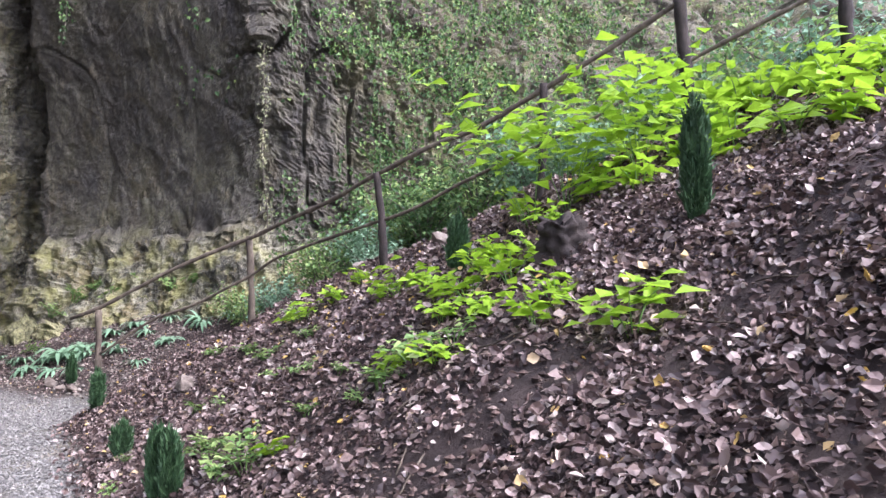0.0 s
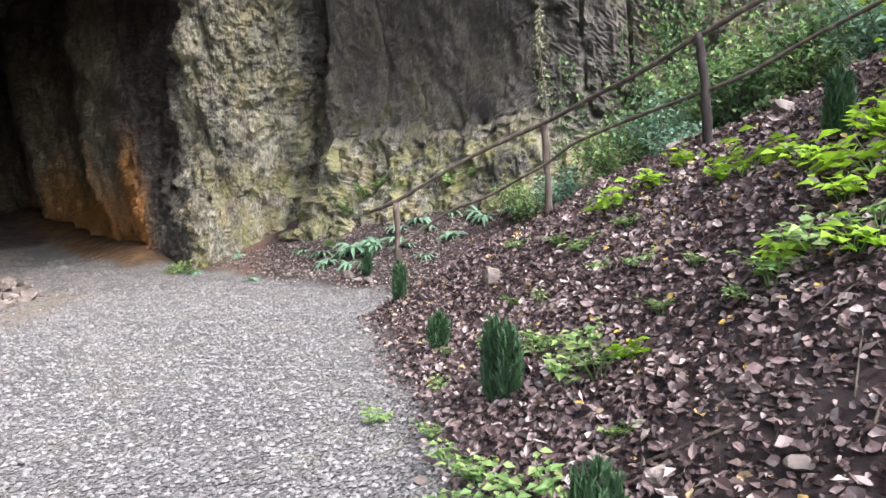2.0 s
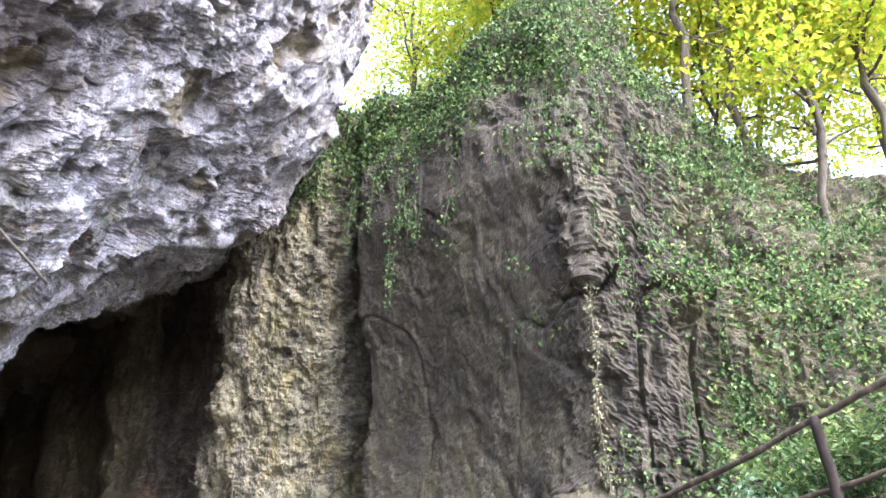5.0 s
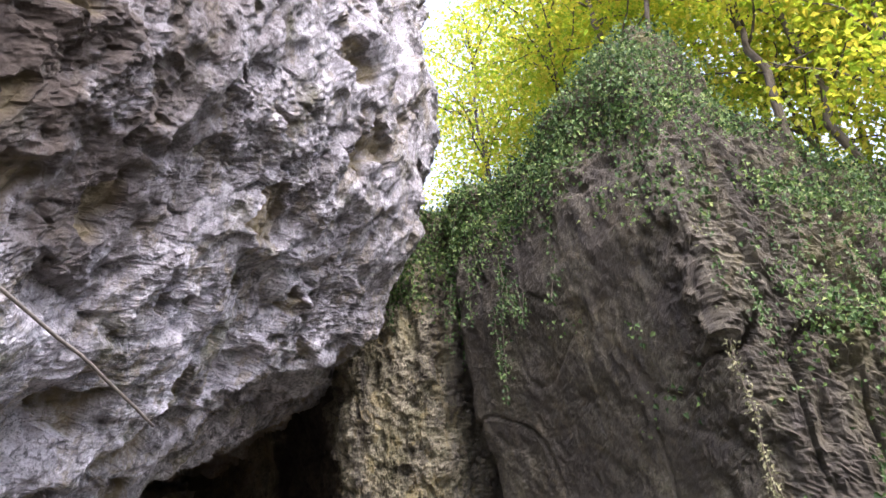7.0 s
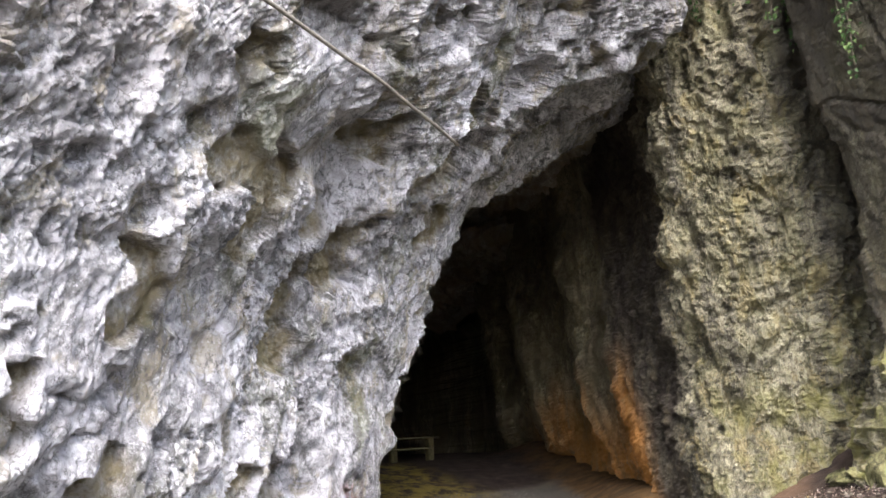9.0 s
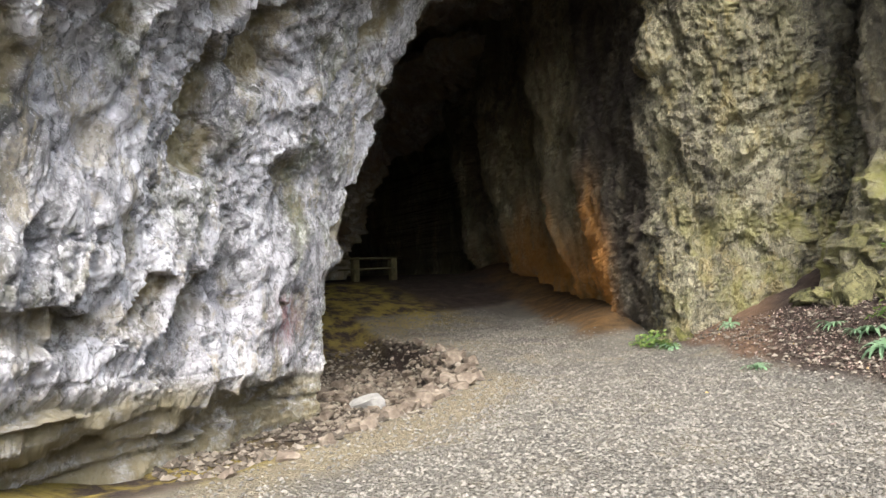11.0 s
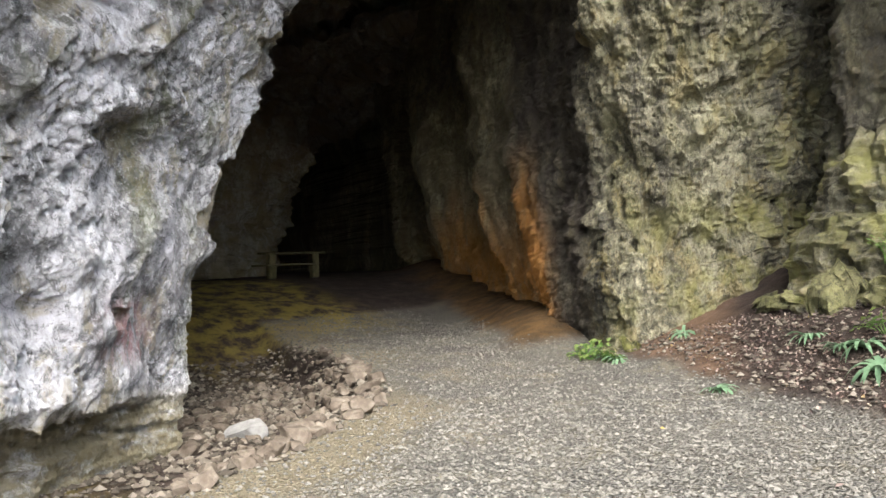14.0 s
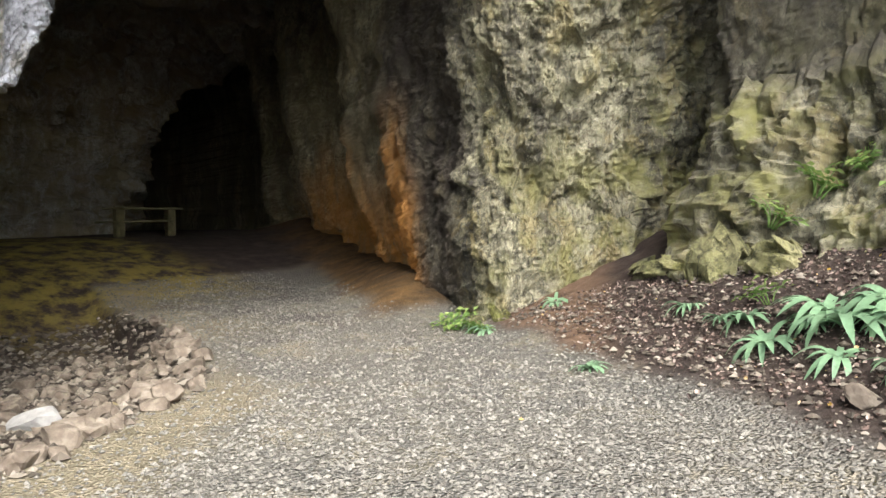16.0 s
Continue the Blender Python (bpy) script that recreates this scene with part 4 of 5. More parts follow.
# ---- hart's-tongue ferns ----
def strap_fern(seed, blades, length):
    r = np.random.default_rng(seed)
    e = thing("fern", "green strap-leaved fern growing at the foot of the rock", "fern", "ferns at the rock foot")
    for b in range(blades):
        a = 2 * np.pi * (b + 0.6 * r.random()) / blades
        d, s = np.array([math.cos(a), math.sin(a), 0]), np.array([-math.sin(a), math.cos(a), 0])
        L = length * (0.65 + 0.45 * r.random())
        k = np.linspace(0, 1, 9)
        rise, fall = 0.75 + 0.3 * r.random(), 0.7 + 0.5 * r.random()
        mid = d * (k * L * 0.85)[:, None] + np.array([0, 0, 1]) * (L * (rise * k - fall * k * k))[:, None]
        w = L * 0.075 * np.interp(k, [0, 0.1, 0.4, 0.8, 1], [0.3, 0.9, 1, 0.8, 0.05]) * (1 + 0.12 * np.sin(k * 25))
        up = np.array([0, 0, 0.25])
        v = np.stack([mid - s * w[:, None] + up * w[:, None], mid, mid + s * w[:, None] + up * w[:, None]], 1)
        part("frond", mesh_of("frond", v.reshape(-1, 3), grid_faces(9, 3), LEAF_FERN), e)
    return e


ferns = [strap_fern(500 + i, 18, 0.36) for i in range(3)]
for j, (x, y, s) in enumerate(((-6.89, 13.44, 1.0), (-6.35, 13.33, 1.1), (-5.27, 13.49, 1.0), (-6.1, 12.6, 0.9), (-6.62, 13.31, 1.7), (-6.35, 13.55, 1.6), (-6.85, 13.55, 1.5), (-6.2, 13.2, 1.3), (-7.76, 13.81, 0.9), (-8.68, 13.02, 0.7), (-10.3, 15.0, 0.8), (-10.95, 14.35, 0.8), (-11.2, 14.5, 0.7), (-4.2, 13.4, 1.1), (-3.6, 13.3, 1.2), (-2.6, 12.8, 1.3), (-1.5, 12.6, 1.3), (-5.0, 13.9, 1.0), (-4.9, 12.3, 0.9), (-7.2, 13.25, 1.2), (-6.6, 12.9, 1.0), (-5.8, 13.2, 1.2), (-5.5, 12.9, 1.0), (-7.5, 13.7, 1.2), (-4.7, 13.0, 1.1), (-4.4, 13.7, 1.2), (-6.0, 13.8, 1.3), (-8.2, 14.1, 0.9), (-5.6, 13.9, 1.2))):
    copy_thing(ferns[j % 3], place(x, y, turn=j * 1.3, s=s, tilt=(0.25, 0)))
for e in ferns:
    drop(e)


# ---- shrubs behind the handrail ----
def shrub(seed, n, size, material, leaf=0.09):
    r = np.random.default_rng(seed)
    e = thing("shrub", "dense broad-leaved green shrub behind the handrail", "shrub", "shrubs behind the handrail")
    rods, C, A = [], [], []
    for s in range(16):
        a, hh = r.random() * 6.28, size * (0.5 + 0.6 * r.random())
        d = np.array([math.cos(a), math.sin(a), 0]) * size * (0.3 + 0.6 * r.random())
        pts = curve_pts([(0, 0, -0.1), d * 0.4 + np.array([0, 0, hh * 0.7]), d + np.array([0, 0, hh])], 8, 0.05, seed + s)
        rods.append(tube(pts, np.linspace(0.014, 0.004, 8), 5))
        m = n // 16
        q = pts[r.integers(2, 8, m)] + r.normal(size=(m, 3)) * size * 0.13
        C.append(q)
        A.append(np.column_stack([r.normal(size=(m, 2)), -0.2 - 0.4 * r.random(m)]))
    C, A = np.concatenate(C), np.concatenate(A)
    nrm = np.array([0.1, -0.5, 1.0]) + 0.5 * r.normal(size=C.shape)
    L = leaf * (0.6 + 0.7 * r.random(len(C)))
    part("branch", mesh_of("branch", *merged(rods), BARK), e)
    part("foliage", mesh_of("foliage", *leaf_cloud(C, A, nrm, L, L * 0.55, 0.1), material, False), e)
    return e


shrubs = [shrub(520, 1100, 0.8, LEAF_FERN), shrub(521, 1100, 0.9, LEAF_LOW), shrub(522, 1200, 0.9, LEAF_IVY)]
for j, (x, y, s, k) in enumerate(((-2.7, 12.2, 0.8, 0), (-1.9, 11.9, 0.9, 1), (-1.1, 11.6, 1.0, 0), (-0.3, 11.4, 1.1, 2), (0.5, 11.2, 1.1, 1), (1.3, 10.8, 1.2, 0), (2.1, 10.4, 1.2, 1), (3.0, 10.0, 1.3, 2), (-1.6, 12.8, 1.1, 2), (-0.5, 12.3, 1.2, 1), (0.7, 11.9, 1.2, 2), (2.0, 11.3, 1.3, 1), (3.4, 10.9, 1.4, 0), (4.2, 9.0, 1.3, 1), (3.9, 7.8, 1.2, 0), (-3.3, 12.7, 0.7, 1), (1.9, 9.0, 0.9, 0), (2.9, 8.4, 1.0, 1), (-0.9, 10.4, 0.6, 0))):
    copy_thing(shrubs[k], place(x, y, turn=j * 1.7, s=s))
for e in shrubs:
    drop(e)


# ---- stump with roots ----
ang = np.linspace(0, 2 * np.pi, 28, endpoint=False)
hk = np.linspace(0, 1, 14)
A2, H2 = np.meshgrid(ang, hk, indexing="ij")
flare = 0.15 + 0.16 * (1 - H2) ** 2.2 * (1 + 0.55 * np.sin(5 * A2)) + 0.025 * np.sin(9 * A2 + 4 * H2) + 0.014 * np.sin(17 * A2 + 5 * H2) + 0.02 * np.sin(23 * H2 + 3 * A2)
V = np.stack([np.cos(A2) * flare, np.sin(A2) * flare, H2 * 0.36 + 0.03 * np.sin(4 * A2) * H2 - 0.06], 2)
V[:, -1, :2] *= 0.3
V[:, -1, 2] -= 0.08
i2, j2 = np.meshgrid(np.arange(28), np.arange(13), indexing="ij")
f2 = np.stack([i2 * 14 + j2, (i2 + 1) % 28 * 14 + j2, (i2 + 1) % 28 * 14 + j2 + 1, i2 * 14 + j2 + 1], 2).reshape(-1, 4)
stump = tagged(new("tree_stump", mesh_of("tree_stump", V.reshape(-1, 3), f2, WOOD_DARK)), "dark rotten tree stump with spreading roots on the bank", "stump")
stump.matrix_basis = place(0.8, 4.95, turn=0.5, s=0.85, tilt=(0.15, -0.3))


# ---- loose stones ----
def stone_mesh(name, seed, material, rough=0.02):
    r = np.random.default_rng(seed)
    bm = bmesh.new()
    bmesh.ops.create_icosphere(bm, subdivisions=3, radius=0.5)
    planes = [(unit(r.normal(size=3)), 0.22 + 0.14 * r.random()) for _ in range(13)]
    for v in bm.verts:
        c = np.array(v.co)
        for nrm, d in planes:
            over = c @ nrm - d
            if over > 0:
                c = c - nrm * over
        c = c + rough * vnoise(c[None] * 6 + seed, seed)[0]
        if rough > 0.03:
            c = c + 2 * rough * facets(c[None] * 4 + seed, seed)[0]
        v.co = c * np.array([1.0, 0.85, 0.68])
    me = bpy.data.meshes.new(name)
    bm.to_mesh(me)
    me.materials.append(material)
    return me


stone_kinds = [stone_mesh("rubble_stone", 600 + i, STONE) for i in range(5)]


def stone(me, x, y, s, turn, label, group="", sink=0.2, name="rubble_stone"):
    ob = tagged(new(name, me), label, "stone", group)
    ob.matrix_basis = Matrix.LocRotScale((x, y, gz(x, y) + s * (0.34 - sink)), Euler((0.3 * math.sin(turn * 5), 0.3 * math.cos(turn * 3), turn)), (s, s, s))
    return ob


def edge_x(y):
    return float(np.interp(y, [4, 6.3, 7.3, 8.8, 11.0, 12.2, 13.2], [-9.2, -9.15, -9.65, -10.35, -11.7, -14.5, -19.0]))


r = np.random.default_rng(77)
made = 0
while made < 290:
    y = 7.6 + 4.9 * r.random()
    x = edge_x(y) + 0.1 - 4.2 * r.random() ** 1.3
    if x < -16.5 or (y < 8.9 and x < -11.9):
        continue
    s = 0.11 + 0.30 * r.random() ** 2.2
    stone(stone_kinds[made % 5], x, y, s, r.random() * 6.28, "angular brown limestone rubble stone in the sunken bed", "rubble stones", 0.2)
    made += 1
for y in np.arange(6.2, 11.0, 0.55):
    stone(stone_kinds[int(y * 10) % 5], edge_x(y) - 0.08 + 0.14 * r.random(), y + 0.1 * r.random(), 0.14 + 0.18 * r.random(), r.random() * 6.28, "flat pale brown stone edging the gravel path", "edging stones", 0.28, "edging_stone")
stone(stone_mesh("pale_boulder", 620, STONE_PALE), -13.15, 10.0, 0.75, 0.4, "whitish limestone block lying in the rubble bed", sink=0.25, name="pale_boulder")
stone(stone_mesh("yellow_stone", 621, STONE_OCHRE), -12.15, 10.25, 0.26, 1.4, "rounded yellowish stone in the rubble bed", sink=0.15, name="yellow_stone")
ochre = [stone_mesh("bank_stone", 630 + i, STONE) for i in range(2)]
for x, y, s in ((-2.49, 7.38, 0.42), (-0.01, 7.5, 0.3), (-2.0, 4.16, 0.12), (-0.82, 3.49, 0.16), (-6.3, 12.3, 0.3), (-6.0, 12.0, 0.22), (-5.7, 11.8, 0.25), (-3.9, 9.5, 0.25), (-0.9, 8.3, 0.3)):
    stone(ochre[int(abs(x) * 10) % 2], x, y, s, x * 3, "brown limestone rock half buried in the leafy bank", "rocks on the bank", 0.22, "bank_stone")
grey = stone_mesh("grey_stone", 640, STONE)
stone(grey, -0.37, 3.25, 0.13, 0.5, "small grey stone lying on the soil bank", "", 0.2, "grey_stone")
stone(grey, 0.04, 3.05, 0.11, 2.5, "small grey stone lying on the soil bank", "", 0.2, "grey_stone")

# ---- mossy boulders at the foot of the ledge ----
boulder = rock_material("mossy_boulder_rock", (0.34, 0.32, 0.17), (0.18, 0.175, 0.075), (0.05, 0.047, 0.028), (0.17, 0.17, 0.035))
blocks = [stone_mesh("mossy_boulder", 660 + i, boulder, 0.09) for i in range(3)]
for j, (x, y, s) in enumerate(((-8.75, 15.15, 0.9), (-8.2, 14.75, 1.0), (-7.5, 14.6, 0.8), (-7.0, 14.9, 1.1), (-6.2, 14.6, 0.9), (-5.4, 14.6, 1.0), (-4.7, 14.3, 0.8), (-9.2, 15.3, 0.6), (-11.4, 14.75, 0.5), (-11.0, 14.85, 0.45))):
    stone(blocks[j % 3], x, y, s, j * 1.7, "mossy yellow-green limestone boulder below the rock ledge", "mossy boulders", 0.36, "mossy_boulder").scale = (s, s * (0.7 + 0.2 * (j % 3)), s * (0.65 + 0.28 * (j * 3 % 4)))

# ---- hanging vine ----
vine = thing("hanging_vine", "thin hanging vine with small pale leaves before the rock", "vine")
vp = curve_pts([(-3.2, 13.2, 8.2), (-3.22, 13.45, 6.4), (-3.24, 13.5, 4.2), (-3.15, 13.5, 2.9)], 60, 0.05, 8)
part("stem", mesh_of("stem", *tube(vp, 0.012, 5), BARK), vine)
r = np.random.default_rng(88)
c = vp[r.integers(0, 60, 420)] + r.normal(size=(420, 3)) * np.array([0.05, 0.04, 0.07])
part("foliage", mesh_of("foliage", *leaf_cloud(c, r.normal(size=(420, 3)) + np.array([0, 0, -0.8]), r.normal(size=(420, 3)) + np.array([0, -1, 0.4]), 0.05 + 0.04 * r.random(420), 0.04), LEAF_PALE, False), vine)

# ---- ivy over the crest and the east slope ----
r = np.random.default_rng(91)
pts = NORTH[140:, 30:312].reshape(-1, 3)
nor = (grid_normals(NORTH)[140:, 30:312] * sign_n).reshape(-1, 3)
patch = fbm(pts, 0.9, 3, 191)
x_, z_ = pts[:, 0], pts[:, 2]
want = step(9.2, 11.2, z_ + 0.8 * patch) * step(-12.5, -11.0, x_) + 0.85 * step(-3.0, -1.0, x_ + 0.7 * patch - 0.12 * (z_ - 4)) * (0.3 + 0.7 * step(-0.3, 0.3, patch)) + 0.35 * step(0.15, 0.6, patch) * step(-6.5, -4.5, x_) * step(5, 8, z_)
want = want * (pts[:, 1] < 32) * (x_ < 9)
pick = r.choice(len(pts), 50000, p=want / want.sum())
c = pts[pick] + r.normal(size=(50000, 3)) * 0.10 + nor[pick] * (0.03 + 0.2 * r.random((50000, 1)) ** 2)
L = 0.045 + 0.075 * r.random(50000)
ax = np.array([0, -0.3, -0.8]) + 0.7 * r.normal(size=(50000, 3))
half = 28000
tagged(new("ivy", mesh_of("ivy", *leaf_cloud(c[:half], ax[:half], nor[pick][:half] + 0.5 * r.normal(size=(half, 3)), L[:half], L[:half] * 0.8), LEAF_IVY, False)), "dark glossy ivy hanging over the cliff top", "ivy", kind="stuff")
tagged(new("creeper", mesh_of("creeper", *leaf_cloud(c[half:], ax[half:], nor[pick][half:] + 0.5 * r.normal(size=(50000 - half, 3)), L[half:], L[half:] * 0.7), LEAF_LOW, False)), "green creepers and herbs on the cliff top and slope", "creeper", kind="stuff")
strands = []
sc, sa = [], []
for i in range(70):
    u = r.integers(0, len(NORTH) - 1)
    x0 = -10.5 + 11.5 * r.random()
    row = NORTH[np.argmin(np.abs(NORTH[:, 100, 0] - x0))]
    k = r.integers(225, 305) if x0 < -3 else r.integers(105, 300)
    p0 = row[k] + np.array([0, -0.15, 0.1])
    n_ = 10
    ln = 0.5 + 1.4 * r.random()
    line = p0 + np.stack([0.15 * r.normal() * np.linspace(0, 1, n_), -0.12 * np.linspace(0, 1, n_), -ln * np.linspace(0, 1, n_)], 1)
    strands.append(tube(line, 0.007, 4))
    m = int(40 * ln)
    sc.append(line[r.integers(0, n_, m)] + r.normal(size=(m, 3)) * 0.06)
sc = np.concatenate(sc)
strand_v, strand_f = merged(strands)
tagged(new("hanging_stems", mesh_of("hanging_stems", strand_v, strand_f, BARK)), "thin dry stems hanging down the cliff", "stems", kind="stuff")
tagged(new("hanging_ivy", mesh_of("hanging_ivy", *leaf_cloud(sc, np.array([0, -0.2, -0.8]) + 0.6 * r.normal(size=sc.shape), np.array([0, -1, 0.4]) + 0.5 * r.normal(size=sc.shape), 0.08, 0.06), LEAF_IVY, False)), "ivy shoots hanging down the cliff", "ivy", kind="stuff")


# ---- trees on the cliff top ----
def tree(seed, height, bare):
    r = np.random.default_rng(seed)
    e = thing("tree", "slender broadleaf tree with yellow-green leaves on the cliff top", "tree", "trees on the cliff top")
    lean = r.normal(size=2) * 0.5
    line = curve_pts([(0, 0, -0.8), (lean[0] * 0.3, lean[1] * 0.3, height * 0.4), (lean[0], lean[1], height * 0.95)], 18, 0.16, seed)
    part("trunk", mesh_of("trunk", *tube(line, np.linspace(0.11, 0.02, 18) * (height / 11), 8, 0.25, seed), BARK), e)
    C = []
    for k in range(15):
        i = int(4 + 12 * (k / 15) * 1.0 + r.random())
        a, ln = r.random() * 6.28, height * (0.16 + 0.18 * r.random()) * (1.15 - 0.03 * i)
        d = np.array([math.cos(a), math.sin(a), 0.45 + 0.4 * r.random()])
        pts = curve_pts([line[i], line[i] + d * ln * 0.5 + np.array([0, 0, 0.1]), line[i] + d * ln + np.array([0, 0, -0.12 * ln])], 9, 0.12, seed + k)
        limbs = [tube(pts, np.linspace(0.04, 0.008, 9), 5)]
        if k >= bare:
            for q in range(5):
                p = pts[3 + q] + r.normal(size=3) * 0.35
                m = 75
                C.append(p + r.normal(size=(m, 3)) * np.array([0.46, 0.46, 0.2]))
                if q % 2:
                    limbs.append(tube(curve_pts([pts[3 + q], p], 4), [0.01, 0.008, 0.006, 0.004], 4))
        part("limb", mesh_of("limb", *merged(limbs), BARK), e)
    C = np.concatenate(C)
    L = 0.10 + 0.10 * r.random(len(C))
    part("crown", mesh_of("crown", *leaf_cloud(C, np.column_stack([r.normal(size=(len(C), 2)), -0.5 + 0.4 * r.normal(size=len(C))]), np.array([0, 0, 1.0]) + 0.6 * r.normal(size=C.shape), L, L * 0.6, 0.1), LEAF_TREE, False), e)
    return e


kinds = [tree(700, 11, 1), tree(701, 9, 0), tree(702, 12.5, 2), tree(703, 7, 0)]
bpy.context.view_layer.update()
dg = bpy.context.evaluated_depsgraph_get()


def roof_z(x, y):
    """Height of the cliff top under a tree."""
    hit, at, *_ = north.ray_cast(Vector((x, y, 60)), Vector((0, 0, -1)), depsgraph=dg)
    return at.z if hit else 11.0


for j, (x, y, k, s) in enumerate(((-9.2, 24.5, 2, 1.0), (-7.9, 23.4, 1, 1.0), (-5.9, 17.2, 0, 1.0), (-4.4, 16.6, 2, 0.9), (-3.2, 15.6, 1, 0.8), (-1.4, 16.2, 0, 1.0), (-0.4, 17.6, 2, 1.0), (0.8, 16.4, 1, 1.1), (2.2, 17.2, 0, 1.1), (-9.6, 20, 0, 1.0), (-7.6, 20.5, 1, 1.1), (-5.2, 21, 2, 1.0), (-2.6, 20.4, 0, 1.1), (0.2, 21.2, 1, 1.2), (3.0, 20.6, 2, 1.1), (5.2, 18.5, 0, 1.1), (-11.2, 23, 2, 1.1), (-6.6, 25, 0, 1.2), (-1.4, 25, 2, 1.2), (4.4, 25, 1, 1.3), (-6.3, 18.9, 3, 1.0), (-3.9, 18.6, 3, 1.1), (-1.0, 19.0, 3, 1.0), (1.4, 18.9, 3, 1.1), (-9.6, 27, 3, 0.9))):
    copy_thing(kinds[k], place(x, y, roof_z(x, y), j * 2.1, s))
for e in kinds:
    drop(e)

# ---- loose gravel, leaf litter and twigs ----
r = np.random.default_rng(95)
CHIPS = plain_material("rubble_chips", [(0.2, (0.05, 0.042, 0.034)), (0.55, (0.13, 0.108, 0.087)), (0.9, (0.28, 0.25, 0.21))], 12, (1, 1, 1), 0.9, 0.006, True)


def scatter(n, x0, x1, y0, y1, keep):
    p = np.column_stack([x0 + (x1 - x0) * r.random(n), y0 + (y1 - y0) * r.random(n)])
    return p[r.random(n) < keep(p[:, 0], p[:, 1])]


def west_of(x, y):
    return x - np.interp(y, [4, 6.3, 7.3, 8.8, 11.0, 12.2, 13.2], [-9.2, -9.15, -9.65, -10.35, -11.7, -14.5, -19.0])


p = scatter(210000, -19.5, -1.5, 2.5, 17, lambda x, y: step(0.13, 0.03, hill_height(x, y)) * step(0.4, 0.05, talus_at(x, y)) * step(-0.3, 0.3, west_of(x, y)) * (1 - 0.7 * step(1.3, 0.8, west_of(x, y)) * step(12, 11, y)) * (0.35 + 0.65 * step(13.5, 7, np.hypot(x + 3, y - 4))))
n = len(p)
size = 0.008 + 0.019 * r.random(n) ** 2.2
z = ground_z(p[:, 0], p[:, 1]) + size * 0.25
dirs = np.array([[1, 0, 0], [0, 1, 0], [-1, 0, 0], [0, -1, 0], [0, 0, 0.6], [0, 0, -0.6]])
turn = r.random(n) * 6.28
v = dirs[None] * size[:, None, None] * (0.7 + 0.7 * r.random((n, 6, 1)))
ca, sa_ = np.cos(turn)[:, None], np.sin(turn)[:, None]
v = np.stack([v[..., 0] * ca - v[..., 1] * sa_, v[..., 0] * sa_ + v[..., 1] * ca, v[..., 2]], 2) + np.column_stack([p, z])[:, None]
tri = np.array([[0, 1, 4], [1, 2, 4], [2, 3, 4], [3, 0, 4], [1, 0, 5], [2, 1, 5], [3, 2, 5], [0, 3, 5]])
tagged(new("gravel", mesh_of("gravel", v.reshape(-1, 3), (np.arange(n)[:, None, None] * 6 + tri[None]).reshape(-1, 3), GRAVEL, False)), "loose grey and white crushed limestone gravel", "gravel", kind="stuff")


def crumbs(name, p, lo, hi, material, label, category):
    n = len(p)
    size = lo + (hi - lo) * r.random(n) ** 2.5
    a = r.random(n) * 6.28
    v = dirs[None] * size[:, None, None] * (0.6 + 0.8 * r.random((n, 6, 1)))
    ca, sa = np.cos(a)[:, None], np.sin(a)[:, None]
    v = np.stack([v[..., 0] * ca - v[..., 1] * sa, v[..., 0] * sa + v[..., 1] * ca, v[..., 2]], 2)
    v = v + np.column_stack([p, ground_z(p[:, 0], p[:, 1]) + size * 0.25])[:, None]
    f = (np.arange(n)[:, None, None] * 6 + tri[None]).reshape(-1, 3)
    tagged(new(name, mesh_of(name, v.reshape(-1, 3), f, material, False)), label, category, kind="stuff")


crumbs("rubble_chips", scatter(16000, -18, -9.5, 6.2, 12.8, lambda x, y: step(0.25, -0.2, west_of(x, y))), 0.012, 0.075, CHIPS, "broken brown limestone chips in the sunken bed", "rubble")
crumbs("bank_chips", scatter(9000, -11.5, -4.5, 10.5, 15, lambda x, y: step(0.06, 0.2, hill_height(x, y))), 0.008, 0.05, CHIPS, "small brown stones on the soil bank", "stones")


def litter(name, n, x0, x1, y0, y1, keep, lo, hi, label):
    p = scatter(n, x0, x1, y0, y1, keep)
    m = len(p)
    L = lo + (hi - lo) * r.random(m) ** 1.5
    e = 0.03
    z0 = ground_z(p[:, 0], p[:, 1])
    nx = (z0 - ground_z(p[:, 0] + e, p[:, 1])) / e
    ny = (z0 - ground_z(p[:, 0], p[:, 1] + e)) / e
    nrm = unit(np.column_stack([nx, ny, np.ones(m)])) + 0.65 * r.normal(size=(m, 3))
    ax = np.column_stack([r.normal(size=(m, 2)), 0 * nx])
    nrm = unit(nrm)
    ax = unit(ax - nrm * np.sum(ax * nrm, 1, keepdims=True))
    v, f = dry_leaf_cloud(np.column_stack([p, z0 + 0.004 + 0.04 * r.random(m) ** 1.5]), ax, nrm, L, L * (0.5 + 0.3 * r.random(m)), 0.15 + 0.5 * r.random(m))
    tagged(new(name, mesh_of(name, v, f, LITTER, False)), label, "leaf litter", kind="stuff")


def bare(x, y):
    """Trodden streaks of bare soil between the leaves."""
    out = 0 * x
    for ax, ay, bx, by, wide in ((2.5, 3.8, 1.0, 3.15, 0.26), (0.75, 3.7, 0.05, 3.3, 0.17), (0.05, 3.3, -0.25, 3.5, 0.15), (0.1, 4.25, 0.45, 3.9, 0.14)):
        k = np.clip(((x - ax) * (bx - ax) + (y - ay) * (by - ay)) / ((bx - ax) ** 2 + (by - ay) ** 2), 0, 1)
        out = np.maximum(out, np.exp(-((x - ax - k * (bx - ax)) ** 2 + (y - ay - k * (by - ay)) ** 2) / wide ** 2))
    return out


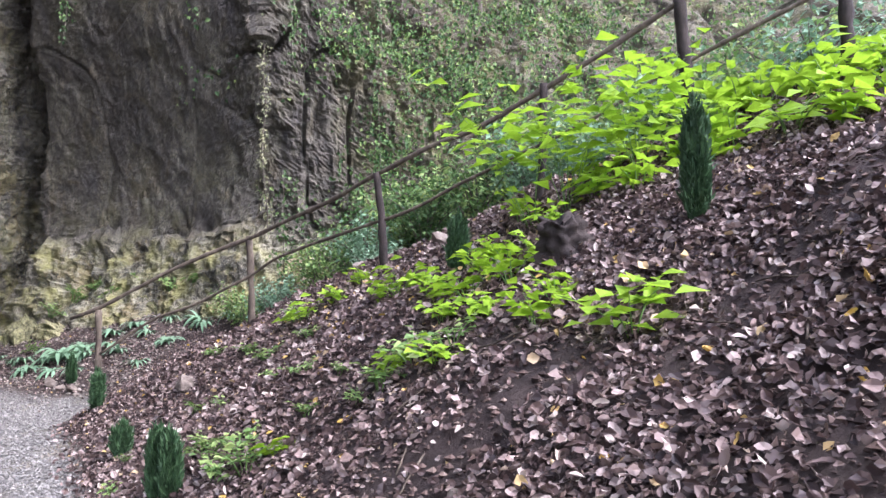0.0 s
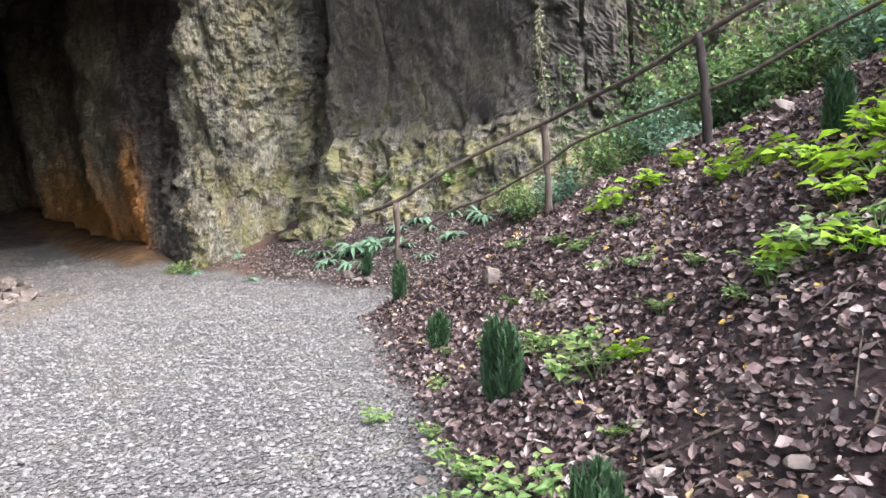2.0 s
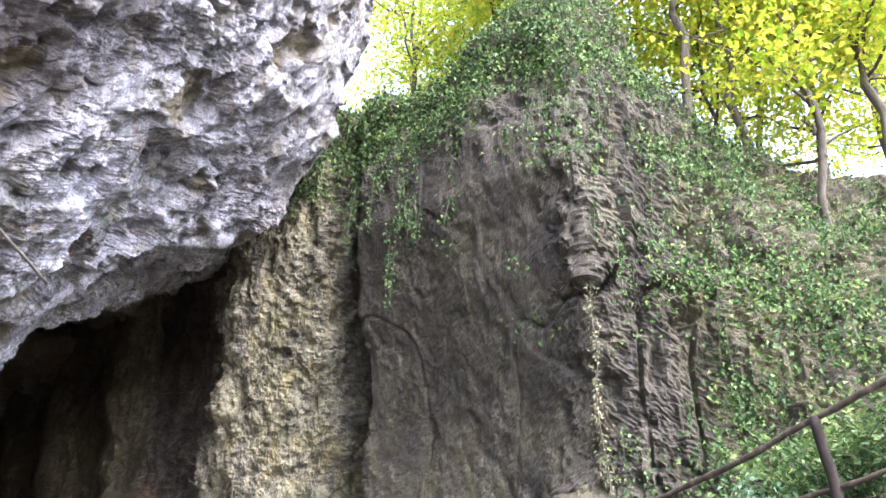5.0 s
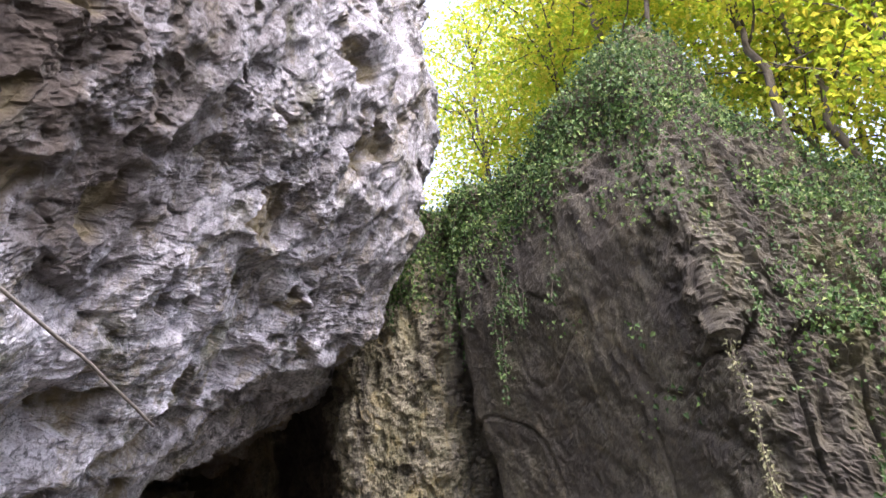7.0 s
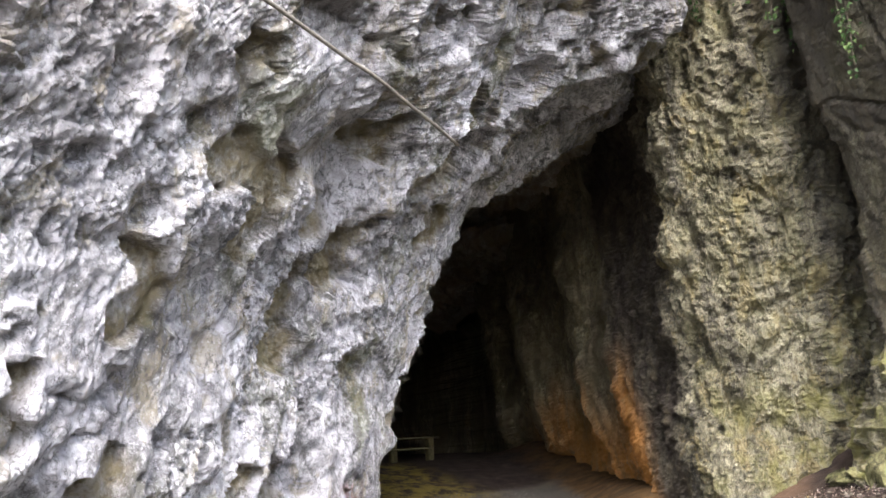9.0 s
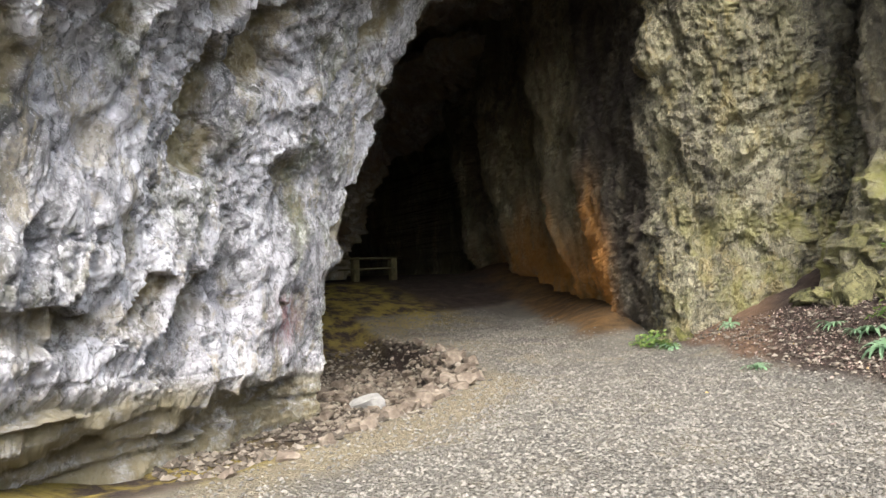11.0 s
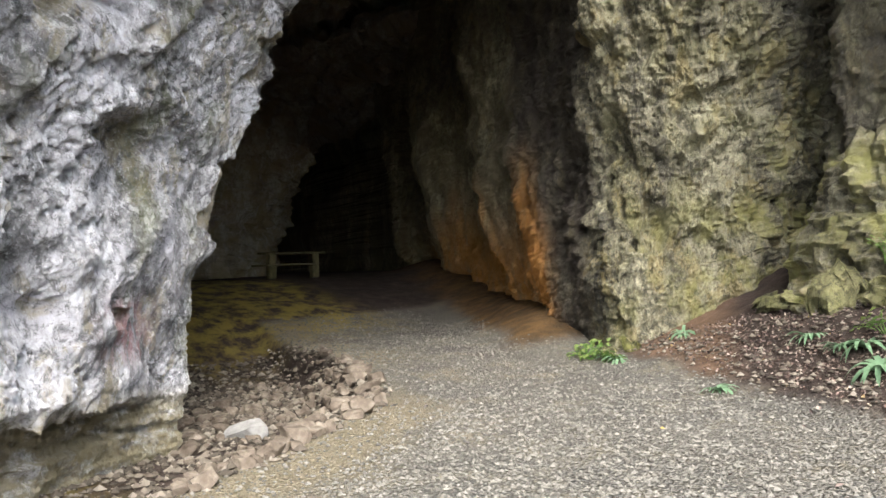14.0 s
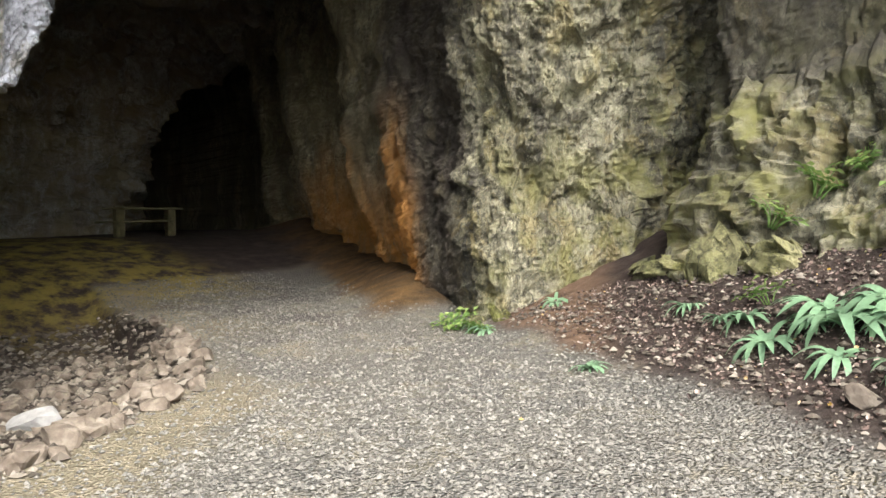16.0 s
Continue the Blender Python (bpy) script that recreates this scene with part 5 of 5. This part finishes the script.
def patchy(x, y):
    q = np.column_stack([x, y, 0 * x])
    return step(-0.25, 0.35, fbm(q, 0.8, 3, 205))


litter("leaf_litter", 175000, -4.6, 3.2, 1.6, 9.0, lambda x, y: step(0.0, 0.22, hill_height(x, y)) * (0.34 + 0.66 * patchy(x, y)) * (1 - 0.9 * bare(x, y)) * step(0.0, 0.3, 9.3 - y), 0.028, 0.075, "dry brown and grey fallen leaves on the soil bank")
litter("outer_litter", 26000, -1.8, 7.5, -5, 9.5, lambda x, y: step(0.0, 0.22, hill_height(x, y)) * ((y < 1.7) | (x > 3.1)) * 0.8, 0.03, 0.075, "dry brown fallen leaves on the outer bank")
litter("bank_litter", 60000, -11.5, 1, 9, 15.2, lambda x, y: step(0.05, 0.25, hill_height(x, y)) * 0.7, 0.022, 0.05, "dry fallen leaves on the bank below the rock")
litter("path_litter", 1500, -9, -1.5, 2.5, 12.5, lambda x, y: 0.4 * step(-0.02, 0.05, hill_height(x, y)) + 0.03, 0.03, 0.07, "scattered fallen leaves at the path edge")
clods = scatter(26000, -3.5, 3.0, 1.8, 8.5, lambda x, y: step(0.05, 0.3, hill_height(x, y)))
n = len(clods)
size = 0.008 + 0.02 * r.random(n) ** 3
v = dirs[None] * size[:, None, None] * (0.7 + 0.7 * r.random((n, 6, 1))) + np.column_stack([clods, ground_z(clods[:, 0], clods[:, 1]) + size * 0.2])[:, None]
SOIL = plain_material("soil_clods", [(0.25, (0.03, 0.02, 0.016)), (0.6, (0.09, 0.06, 0.048)), (0.9, (0.2, 0.15, 0.12))], 20, (1, 1, 1), 0.95, 0.004, True)
tagged(new("soil_clods", mesh_of("soil_clods", v.reshape(-1, 3), (np.arange(n)[:, None, None] * 6 + tri[None]).reshape(-1, 3), SOIL, False)), "crumbs and clods of dark bare soil", "soil", kind="stuff")
rods = []
for i in range(60):
    x, y = -3.2 + 5.5 * r.random(), 2.6 + 6 * r.random()
    if hill_height(np.array([x]), np.array([y]))[0] < 0.15:
        continue
    a, ln = r.random() * 6.28, 0.12 + 0.35 * r.random()
    k = np.linspace(-0.5, 0.5, 5)
    xs, ys = x + k * ln * math.cos(a), y + k * ln * math.sin(a)
    rods.append(tube(np.column_stack([xs, ys, ground_z(xs, ys) + 0.025]), 0.004 + 0.003 * r.random(), 5))
tw_v, tw_f = merged(rods)
tagged(new("twigs", mesh_of("twigs", tw_v, tw_f, WOOD)), "thin dry twigs lying on the leafy bank", "twigs", kind="stuff")
